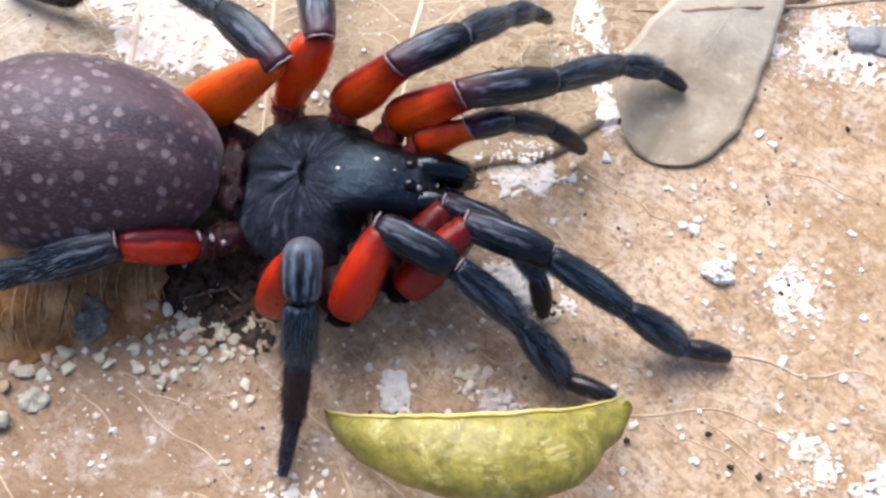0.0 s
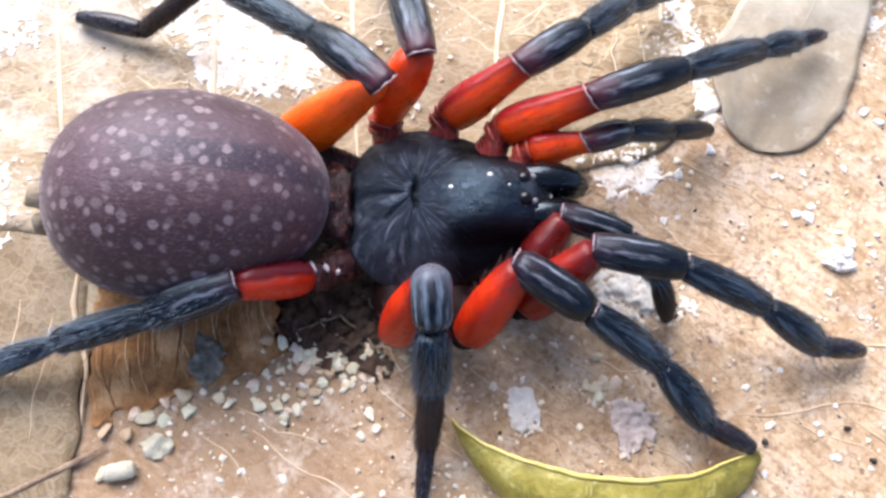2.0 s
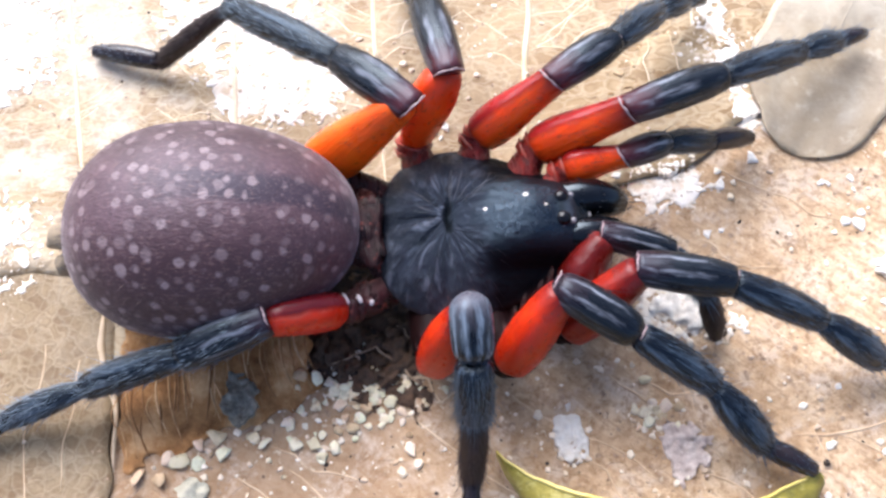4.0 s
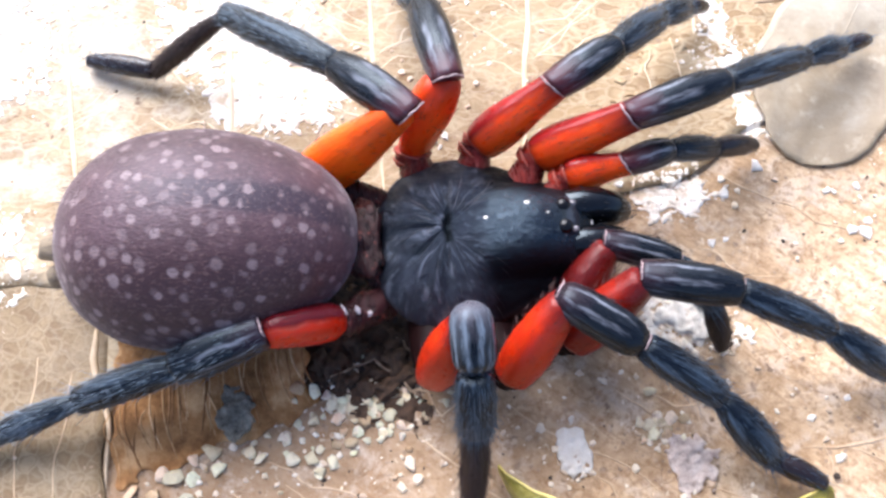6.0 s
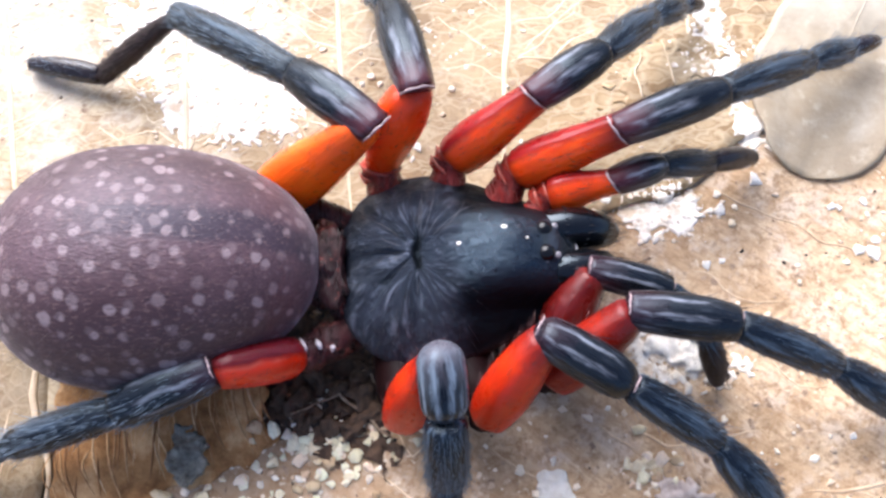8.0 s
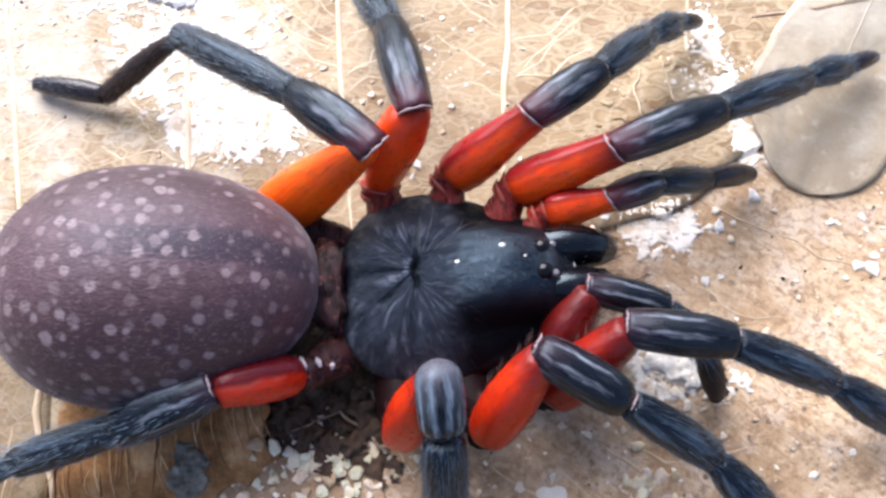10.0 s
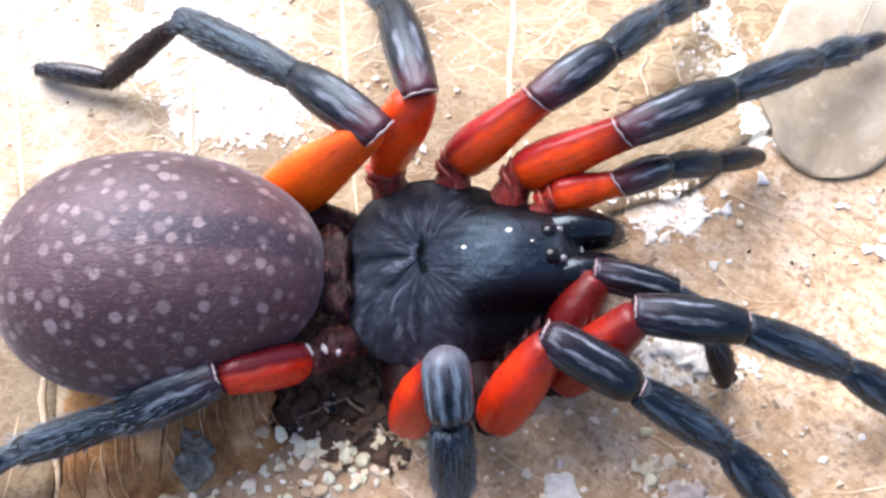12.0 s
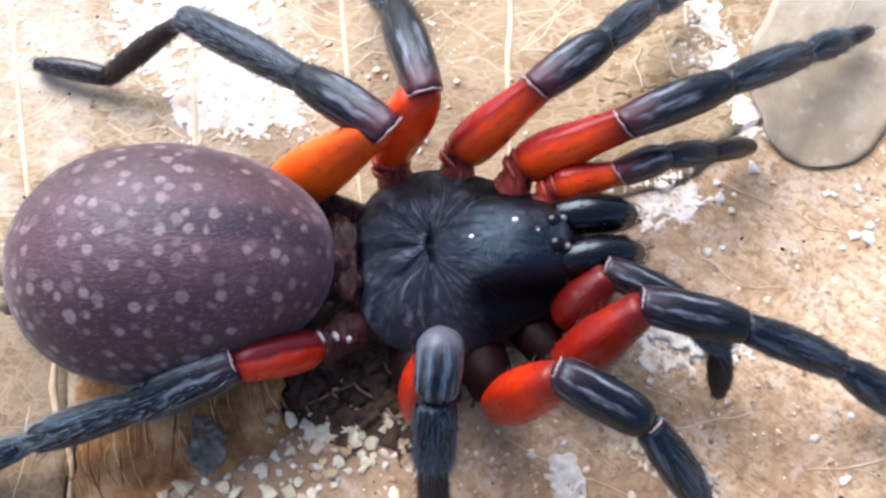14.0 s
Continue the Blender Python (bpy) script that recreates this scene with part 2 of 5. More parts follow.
def make_white():
    n = Nodes("white_crust")
    c = n.ramp(n.noise(1.1, 6, 0.7), [(0.3, (0.60, 0.49, 0.36)), (0.45, (0.80, 0.73, 0.63)), (0.8, (0.92, 0.88, 0.81))])
    thin = n.ramp(n.noise(0.8, 7, 0.75, 0.4), [(0.50, 0.0), (0.60, 0.85)])
    c = n.mix(thin, c, (0.58, 0.44, 0.28))
    n.bump(n.noise(3.0, 6, 0.7), 0.35, 0.1)
    return n.done(c, 0.75, Specular_IOR_Level=0.25)


def make_crumb():
    n = Nodes("dark_soil_crumb")
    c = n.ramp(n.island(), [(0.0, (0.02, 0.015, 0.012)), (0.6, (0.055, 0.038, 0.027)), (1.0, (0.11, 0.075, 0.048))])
    n.bump(n.noise(4.0, 5), 0.7, 0.1)
    return n.done(c, 0.85)


def make_flake(name, low, high):
    n = Nodes(name)
    n.bump(n.noise(2.2, 7, 0.7), 0.9, 0.25)
    return n.done(n.ramp(n.noise(1.6, 7, 0.75), [(0.3, low), (0.7, high)]), 0.7)


def make_carapace():
    n = Nodes("black_carapace")
    x, y = n.axis(0), n.axis(1)
    off = n.math("SUBTRACT", y, n.math("MINIMUM", n.math("MAXIMUM", y, -0.6), 0.6))
    around = n.math("ARCTAN2", off, x)
    far = n.math("SQRT", n.math("ADD", n.math("MULTIPLY", x, x), n.math("MULTIPLY", y, y)))
    comb = n.t.nodes.new("ShaderNodeCombineXYZ")
    n.link(n.math("ADD", n.math("MULTIPLY", around, 3.0), n.math("MULTIPLY", y, 0.35)), comb.inputs[0])
    n.link(n.math("MULTIPLY", far, 0.4), comb.inputs[1])
    ray = n.noise(1.9, 7, 0.72, 0.4, comb.outputs[0])
    near = n.ramp(n.math("MULTIPLY", far, 0.2), [(0.05, 1.0), (0.9, 0.45)])
    head = n.ramp(n.math("MULTIPLY", n.math("ADD", x, n.math("MULTIPLY", n.noise(0.8, 3), 1.5)), 0.2), [(0.36, 0.0), (0.62, 1.0)])
    body = n.math("SUBTRACT", 1.0, head)
    streak = n.math("MULTIPLY", n.math("MULTIPLY", n.ramp(ray, [(0.52, 0.0), (0.63, 1.0)]), near), body)
    dull = n.ramp(n.noise(0.7, 5, 0.65), [(0.35, (0.006, 0.0065, 0.010)), (0.7, (0.022, 0.024, 0.036))])
    c = n.mix(body, (0.0015, 0.002, 0.003), dull)
    c = n.mix(streak, c, (0.125, 0.138, 0.175))
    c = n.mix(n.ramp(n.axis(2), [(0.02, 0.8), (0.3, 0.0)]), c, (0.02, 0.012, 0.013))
    bow = n.math("ADD", n.math("SUBTRACT", x, n.math("MULTIPLY", n.math("MULTIPLY", y, y), 0.22)), 0.05)
    pit = n.math("MULTIPLY", n.ramp(n.math("ABSOLUTE", bow), [(0.1, 1.0), (0.24, 0.0)]), n.ramp(n.math("ABSOLUTE", y), [(0.7, 1.0), (0.95, 0.0)]))
    c = n.mix(pit, c, (0.002, 0.002, 0.002))
    n.bump(n.math("ADD", n.math("MULTIPLY", n.math("MULTIPLY", ray, body), 3.2), n.math("MULTIPLY", n.noise(1.6, 6, 0.7, 0.3, n.stretched(0.6, 1.4, 1.0)), 1.3)), 0.65, 0.2)
    rough = n.math("ADD", n.math("MULTIPLY", body, 0.2), n.ramp(n.noise(1.5, 6, 0.7), [(0.38, 0.18), (0.62, 0.42)]))
    # gloss lowered on the head's flanks to hide the thighs' red reflection
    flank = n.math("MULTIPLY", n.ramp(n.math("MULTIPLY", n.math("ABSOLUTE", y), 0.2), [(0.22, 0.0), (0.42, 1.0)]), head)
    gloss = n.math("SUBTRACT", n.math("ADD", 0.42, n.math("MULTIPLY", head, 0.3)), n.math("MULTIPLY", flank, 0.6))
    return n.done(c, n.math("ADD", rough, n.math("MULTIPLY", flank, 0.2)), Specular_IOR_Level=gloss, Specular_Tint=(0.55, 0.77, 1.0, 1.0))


def make_abdomen():
    n = Nodes("purple_brown_abdomen")
    c = n.ramp(n.noise(0.5, 5), [(0.3, (0.058, 0.027, 0.030)), (0.7, (0.106, 0.056, 0.063))])
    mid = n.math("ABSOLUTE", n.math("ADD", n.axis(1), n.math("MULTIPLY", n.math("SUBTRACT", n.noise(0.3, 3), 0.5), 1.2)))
    band = n.math("MULTIPLY", n.ramp(mid, [(0.5, 1.0), (1.5, 0.0)]), n.ramp(n.math("ADD", n.math("MULTIPLY", n.axis(0), 0.08), 0.5), [(0.3, 0.0), (0.6, 1.0)]))
    c = n.mix(n.math("MULTIPLY", band, 0.7), c, (0.018, 0.012, 0.022))
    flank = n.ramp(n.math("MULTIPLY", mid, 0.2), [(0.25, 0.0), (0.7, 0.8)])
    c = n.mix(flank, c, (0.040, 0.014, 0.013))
    w = n.warped(2.2, 0.3)
    v = n.voronoi(1.28, co=w, rand=0.85)
    pick = n.axis(0, n.voronoi(1.28, out="Color", co=w, rand=0.85))
    rear = n.ramp(n.math("ADD", n.math("MULTIPLY", n.axis(0), 0.08), 0.5), [(0.1, 0.05), (0.9, 0.0)])
    size = n.math("ADD", n.math("ADD", n.math("MULTIPLY", pick, 0.10), 0.17), rear)
    dot = n.ramp(n.math("SUBTRACT", v, size), [(-0.1, 1.0), (0.15, 0.0)])
    tone = n.ramp(n.axis(1, n.voronoi(1.28, out="Color", co=w, rand=0.85)), [(0.15, 0.28), (0.7, 0.70)])
    c = n.mix(n.math("MULTIPLY", dot, tone), c, (0.30, 0.225, 0.225))
    stubble = n.noise(6.5, 3, 0.6, 0.2, n.stretched(0.5, 1.2, 1.2))
    c = n.mix(n.ramp(stubble, [(0.56, 0.0), (0.68, 0.55)]), c, (0.17, 0.10, 0.085))
    c = n.mix(n.ramp(stubble, [(0.34, 0.5), (0.46, 0.0)]), c, (0.028, 0.012, 0.013))
    faint = n.ramp(n.noise(2.3, 4, 0.6), [(0.6, 0.0), (0.68, 0.35)])
    c = n.mix(faint, c, (0.19, 0.13, 0.135))
    n.bump(n.math("ADD", stubble, n.math("MULTIPLY", dot, -0.3)), 0.6, 0.08)
    return n.done(c, 0.5, Sheen_Weight=0.25, Sheen_Roughness=0.4, Sheen_Tint=(0.95, 0.88, 0.98, 1.0), Specular_IOR_Level=0.46, Specular_Tint=(0.82, 0.88, 1.0, 1.0))


def make_leg():
    n = Nodes("black_leg")
    groove = n.noise(1.0, 5, 0.6, 0.15, n.stretched(0.22, 2.6, 2.6))
    c = n.mix(n.ramp(groove, [(0.52, 0.0), (0.66, 1.0)]), (0.0025, 0.0035, 0.006), (0.062, 0.088, 0.12))
    n.bump(n.math("ADD", groove, n.math("MULTIPLY", n.noise(8.0, 2), 0.25)), 0.8, 0.2)
    return n.done(c, n.ramp(groove, [(0.3, 0.18), (0.7, 0.38)]), Specular_IOR_Level=0.46, Specular_Tint=(0.7, 0.87, 1.0, 1.0))


def make_patella(name, stripes, pale, end, much):
    """Glossy black with pale lengthwise stripes, painted highlights among them, and a coloured near end."""
    n = Nodes(name)
    x, y, z = n.axis(0), n.axis(1), n.axis(2)
    wob = n.math("MULTIPLY", n.math("SUBTRACT", n.noise(0.9, 5, 0.6), 0.5), 0.5)
    side = n.math("ABSOLUTE", n.math("ADD", n.math("ARCTAN2", y, z), wob))
    line = n.ramp(n.math("MULTIPLY", side, 0.3), stripes)
    along = n.ramp(n.math("MULTIPLY", x, 0.2), [(0.02, 0.0), (0.2, 1.0), (0.65, 1.0), (0.8, 0.0)])
    near = n.math("ADD", n.math("MULTIPLY", x, 0.2), n.math("MULTIPLY", n.math("SUBTRACT", n.noise(0.8, 4), 0.5), 0.3))
    c = n.mix(n.ramp(near, [(0.06, 1.0), (0.36, 0.0)]), (0.0045, 0.0055, 0.008), end)
    fine = n.noise(1.0, 4, 0.6, 0.1, n.stretched(0.4, 4.0, 4.0))
    c = n.mix(n.ramp(fine, [(0.54, 0.0), (0.68, 0.4 * much)]), c, (0.07, 0.085, 0.11))
    c = n.mix(n.math("MULTIPLY", n.math("MULTIPLY", line, along), n.ramp(fine, [(0.4, 0.1 * much), (0.62, 0.9)])), c, pale)
    n.bump(fine, 0.45, 0.1)
    return n.done(c, n.ramp(fine, [(0.35, 0.22), (0.65, 0.42)]), Specular_IOR_Level=0.34, Specular_Tint=(0.7, 0.87, 1.0, 1.0))


def make_femur(name, side, shift, low, high, dark=(0.30, 0.012, 0.012), knee=0.8):
    """Red-orange with a maroon back behind a crease; side tells on which flank the back shows."""
    n = Nodes(name)
    x, y, z = n.axis(0), n.axis(1), n.axis(2)
    c = n.ramp(n.noise(0.45, 4), [(0.3, low), (0.7, high)])
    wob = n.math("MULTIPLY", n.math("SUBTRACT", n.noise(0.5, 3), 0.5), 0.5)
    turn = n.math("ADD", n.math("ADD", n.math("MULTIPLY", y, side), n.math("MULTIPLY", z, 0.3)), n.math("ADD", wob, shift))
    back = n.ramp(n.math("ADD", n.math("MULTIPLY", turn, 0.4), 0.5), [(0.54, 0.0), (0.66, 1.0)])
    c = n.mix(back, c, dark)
    crease = n.ramp(n.math("ADD", n.math("MULTIPLY", turn, 0.4), 0.5), [(0.50, 0.0), (0.56, 1.0), (0.62, 0.0)])
    c = n.mix(n.math("MULTIPLY", crease, n.ramp(n.noise(1.1, 3), [(0.4, 0.0), (0.6, 0.55)])), c, (0.62, 0.13, 0.08))
    c = n.mix(n.ramp(n.math("MULTIPLY", x, 0.17), [(0.68, 0.0), (0.92, knee)]), c, (0.11, 0.006, 0.007))
    c = n.mix(n.ramp(n.math("MULTIPLY", x, 0.17), [(0.0, 0.7), (0.12, 0.0)]), c, (0.22, 0.014, 0.008))
    fold = n.noise(1.0, 5, 0.65, 0.3, n.stretched(0.3, 1.6, 1.6))
    c = n.mix(n.ramp(fold, [(0.34, 0.2), (0.46, 0.0)]), c, tuple(v * 0.5 for v in low))
    n.bump(n.math("ADD", n.math("MULTIPLY", back, 0.6), n.math("ADD", n.math("MULTIPLY", n.noise(1.2, 3), 0.5), fold)), 0.5, 0.2)
    return n.done(c, n.ramp(n.noise(1.3, 3), [(0.3, 0.24), (0.7, 0.4)]), Subsurface_Weight=0.3, Subsurface_Radius=(0.0014, 0.0004, 0.0001), Specular_IOR_Level=0.3)


def make_wrinkled(name, low, high):
    """Shiny skin of a joint, in fine folds across the leg."""
    n = Nodes(name)
    fold = n.noise(1.0, 6, 0.7, 0.5, n.stretched(3.2, 1.0, 1.0))
    c = n.ramp(fold, [(0.34, low), (0.6, high)])
    c = n.mix(n.ramp(n.noise(2.0, 5, 0.7, 0.4), [(0.58, 0.0), (0.7, 0.6)]), c, (0.50, 0.15, 0.12))
    n.bump(fold, 0.9, 0.3)
    return n.done(c, n.ramp(fold, [(0.35, 0.2), (0.65, 0.4)]), Specular_IOR_Level=0.4)


def make_plain(name, color, rough, **more):
    n = Nodes(name)
    k = n.noise(1.5, 4)
    c = n.mix(n.ramp(k, [(0.35, 0.0), (0.7, 0.6)]), color, tuple(v * 0.55 for v in color))
    n.bump(n.noise(5.0, 3), 0.25, 0.06)
    return n.done(c, rough, **more)


# the olive leaf's tone also holds shade from the abdomen and hind leg
SOIL, BROWN, TAN, OLIVE, VEIN, FIBRE, RIB, GREY = make_soil(), make_brown_leaf(), make_tan_leaf("tan_dead_leaf", 0.64), make_tan_leaf("shaded_olive_leaf", 0.42, 1.3, 0.2, 0.3, (1.0, 1.0)), make_vein(), make_fibre(), make_rib(), make_grey_leaf()
BROWN_VEIN, PALE_VEIN = make_brown_vein(), make_pale_vein()
ROTTEN = make_tan_leaf("rotten_net_leaf", 0.68, 0.9, 0.0, 0.35)
GREEN, RIM, QUARTZ, SAND, WHITE, CRUMB = make_green_leaf(), make_rim(), make_quartz(), make_sand(), make_white(), make_crumb()
FLECK = make_flake("white_fleck", (0.76, 0.69, 0.58), (0.93, 0.90, 0.84))
PURPLE = make_flake("mauve_leaf_flake", (0.48, 0.35, 0.285), (0.86, 0.76, 0.68))
STONE = make_flake("grey_stone", (0.26, 0.255, 0.25), (0.46, 0.45, 0.44))
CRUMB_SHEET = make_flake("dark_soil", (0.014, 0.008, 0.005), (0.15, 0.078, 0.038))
CHAFF = make_flake("leaf_chaff", (0.15, 0.085, 0.045), (0.5, 0.36, 0.24))
BARK = make_flake("grey_bark", (0.045, 0.042, 0.032), (0.40, 0.37, 0.29))
GREY_FLAKE = make_flake("grey_lichen_flake", (0.44, 0.43, 0.43), (0.66, 0.65, 0.65))
PALE_STONE = make_flake("pale_green_stone", (0.44, 0.40, 0.28), (0.70, 0.66, 0.51))
TWIG = make_flake("dry_twig", (0.3, 0.2, 0.12), (0.62, 0.48, 0.33))
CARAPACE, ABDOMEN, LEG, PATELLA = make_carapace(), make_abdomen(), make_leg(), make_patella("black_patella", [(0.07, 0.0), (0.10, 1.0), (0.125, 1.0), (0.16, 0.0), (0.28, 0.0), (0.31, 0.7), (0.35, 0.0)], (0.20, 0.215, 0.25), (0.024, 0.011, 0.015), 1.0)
RED_PATELLA = make_patella("maroon_black_patella", [(0.06, 0.0), (0.10, 1.0), (0.14, 1.0), (0.19, 0.0), (0.28, 0.0), (0.31, 0.5), (0.35, 0.0)], (0.22, 0.235, 0.27), (0.062, 0.014, 0.017), 1.0)
PALE_PATELLA = make_patella("striped_patella", [(0.03, 0.0), (0.07, 1.0), (0.12, 1.0), (0.15, 0.1), (0.2, 0.1), (0.24, 1.0), (0.34, 1.0), (0.39, 0.1), (0.44, 0.8), (0.5, 0.8)], (0.18, 0.225, 0.275), (0.085, 0.082, 0.098), 1.7)
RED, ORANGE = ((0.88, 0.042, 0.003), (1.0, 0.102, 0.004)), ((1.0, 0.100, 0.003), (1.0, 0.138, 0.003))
# far thighs brightened for backlit glow, near ones darkened for shade, in colour
FEMUR = {"far": make_femur("red_orange_femur", 1.0, 0.0, *RED), "near": make_femur("red_orange_near_femur", -1.0, 0.25, (0.46, 0.016, 0.003), (0.66, 0.034, 0.003), (0.11, 0.006, 0.010)), "bright": make_femur("orange_femur", -0.3, -2.0, *ORANGE, knee=0.25), "middle": make_femur("orange_red_femur", -0.6, -1.0, (0.86, 0.040, 0.003), (1.0, 0.085, 0.004), knee=0.5), "dark": make_femur("shaded_palp_femur", -0.3, -2.0, (0.07, 0.003, 0.003), (0.13, 0.006, 0.004)), "deep": make_femur("shaded_front_femur", -0.3, -2.0, (0.16, 0.006, 0.003), (0.27, 0.012, 0.003)), "plain": make_femur("red_femur", -0.3, -2.0, (0.36, 0.014, 0.003), (0.54, 0.030, 0.003))}
# near hips almost black: the shade beneath the carapace is in this colour
JOINT = make_plain("shaded_joint", (0.009, 0.003, 0.003), 0.5, Specular_IOR_Level=0.07)
HIP = make_wrinkled("dark_red_hip", (0.05, 0.006, 0.006), (0.24, 0.016, 0.010))
SOCKET = make_wrinkled("red_trochanter", (0.16, 0.010, 0.006), (0.58, 0.036, 0.010))
CREASE = make_plain("salmon_joint_crease", (0.50, 0.12, 0.08), 0.35)
TARSUS = make_plain("dark_brown_tarsus", (0.018, 0.012, 0.013), 0.24, Specular_IOR_Level=0.4)
SPINNERET = make_plain("brown_spinneret", (0.30, 0.235, 0.155), 0.6)
RING = make_plain("pale_joint_membrane", (0.33, 0.24, 0.24), 0.4)
DUSKY = make_plain("dusky_brown_leg", (0.034, 0.022, 0.016), 0.45, Specular_IOR_Level=0.25)
SMALL_EYE = make_plain("pale_small_eye", (0.16, 0.15, 0.16), 0.25)
HAIR = make_plain("dark_bristle", (0.02, 0.022, 0.026), 0.4)
BLUE_HAIR = make_plain("blue_grey_bristle", (0.12, 0.165, 0.21), 0.4)
SILVER_HAIR = make_plain("silver_blue_bristle", (0.20, 0.255, 0.31), 0.4)
BROWN_HAIR = make_plain("brown_bristle", (0.055, 0.032, 0.033), 0.5)
RED_HAIR = make_plain("dark_red_bristle", (0.07, 0.009, 0.009), 0.4)
EYE = make_plain("black_eye", (0.004, 0.004, 0.005), 0.05, Specular_IOR_Level=0.3)
PALE_HAIR = make_plain("pale_flat_hair", (0.10, 0.10, 0.115), 0.45)
PALE_RIM = make_plain("pale_front_rim", (0.42, 0.40, 0.40), 0.35)
GLOSS = make_plain("glossy_black_jaw", (0.004, 0.004, 0.005), 0.17, Specular_IOR_Level=0.45, Specular_Tint=(0.75, 0.9, 1.0, 1.0))
PEDICEL = make_wrinkled("dark_red_pedicel", (0.006, 0.003, 0.003), (0.030, 0.006, 0.006))
RIM_BROWN = make_plain("grey_brown_rim", (0.11, 0.075, 0.065), 0.4)
WAIST = make_wrinkled("maroon_hip", (0.010, 0.003, 0.003), (0.045, 0.007, 0.008))
PLATE = make_plain("pale_joint_plate", (0.50, 0.45, 0.46), 0.35)


# ---- helpers for meshes; all in millimetres ----
def mesh_of(name, bm, *mats, smooth=True):
    me = bpy.data.meshes.new(name)
    bmesh.ops.recalc_face_normals(bm, faces=bm.faces)
    bmesh.ops.scale(bm, vec=(MM,) * 3, verts=bm.verts)
    bm.to_mesh(me)
    bm.free()
    for m in mats:
        me.materials.append(m)
    if smooth:
        me.polygons.foreach_set("use_smooth", [True] * len(me.polygons))
    return me


def part(name, bm, material, parent, label="", at=None, smooth=True):
    mats = material if isinstance(material, tuple) else (material,)
    ob = new(name, mesh_of(name, bm, *mats, smooth=smooth))
    ob.parent = parent
    if at is not None:
        ob.matrix_basis = at
    return tagged(ob, label=label)


def thing(name, bm, material, label, category, at=None, group="", kind="", smooth=True):
    mats = material if isinstance(material, tuple) else (material,)
    ob = new(name, mesh_of(name, bm, *mats, smooth=smooth) if bm else None)
    if at is not None:
        ob.matrix_basis = at
    return tagged(ob, label, category, group, kind)


def spot(x, y, z, rx=0, ry=0, rz=0):
    return pose(x * MM, y * MM, z * MM, rx, ry, rz)


def bumps(x, y, s, k=0.0):
    return noise.noise(Vector((x * s, y * s, k)))


def ground_z(x, y):
    """The uneven top of the lower leaf."""
    return 0.5 * bumps(x, y, 0.045, 3.0) + 0.16 * bumps(x, y, 0.2, 7.0) - 0.05


def skin(bm, rings, closed=True, caps=True, mat=0):
    """Joins rings of points to a skin."""
    vs = [[bm.verts.new(p) for p in r] for r in rings]
    n = len(vs[0])
    for a, b in zip(vs, vs[1:]):
        for i in range(n if closed else n - 1):
            f = bm.faces.new((a[i], a[(i + 1) % n], b[(i + 1) % n], b[i]))
            f.material_index = mat
    if caps:
        for r in (vs[0][::-1], vs[-1]):
            f = bm.faces.new(r)
            f.material_index = mat
    return vs


def tube(bm, points, radii, n=10, flat=1.0, mat=0):
    """A tapered tube along points, with rounded ends."""
    pts = [Vector(p) for p in points]
    rings = []
    side = None
    for i, p in enumerate(pts):
        d = (pts[min(i + 1, len(pts) - 1)] - pts[max(i - 1, 0)]).normalized()
        if side is None:
            side = d.cross(Vector((0, 0, 1)) if abs(d.z) < 0.9 else Vector((1, 0, 0)))
        side = (side - d * side.dot(d)).normalized()
        up = side.cross(d)
        r = float(radii[i] if hasattr(radii, "__len__") else radii)
        rings.append([p + r * (math.cos(a) * side + flat * math.sin(a) * up) for a in np.linspace(0, 2 * math.pi, n, endpoint=False).tolist()])
    return skin(bm, rings, mat=mat)


def lump(bm, centre, size, rough=0.25, cuts=2, seed=0.0, mat=0):
    """An uneven pebble."""
    made = bmesh.ops.create_icosphere(bm, subdivisions=cuts, radius=1.0)["verts"]
    for v in made:
        k = 1 + rough * noise.noise(v.co * 1.3 + Vector((seed, seed * 2, 0))) * 1.6
        v.co = Vector(centre) + Vector([c * k * s for c, s in zip(v.co, size)])
    if mat:
        for f in {f for v in made for f in v.link_faces}:
            f.material_index = mat


# ---- ground ----
def make_ground():
    bm = bmesh.new()
    ticks = [-3000, -800, -250, -110] + list(np.linspace(-80, 80, 81)) + [110, 250, 800, 3000]
    grid = [[bm.verts.new((x, y, ground_z(x, y) - 1.6 + 0.9 * bumps(x, y, 0.3, 1.0))) for x in ticks] for y in ticks]
    for a, b in zip(grid, grid[1:]):
        for i in range(len(ticks) - 1):
            bm.faces.new((a[i], a[i + 1], b[i + 1], b[i]))
    thing("ground", bm, SOIL, "dark damp forest soil under dead leaves", "ground", kind="structure")


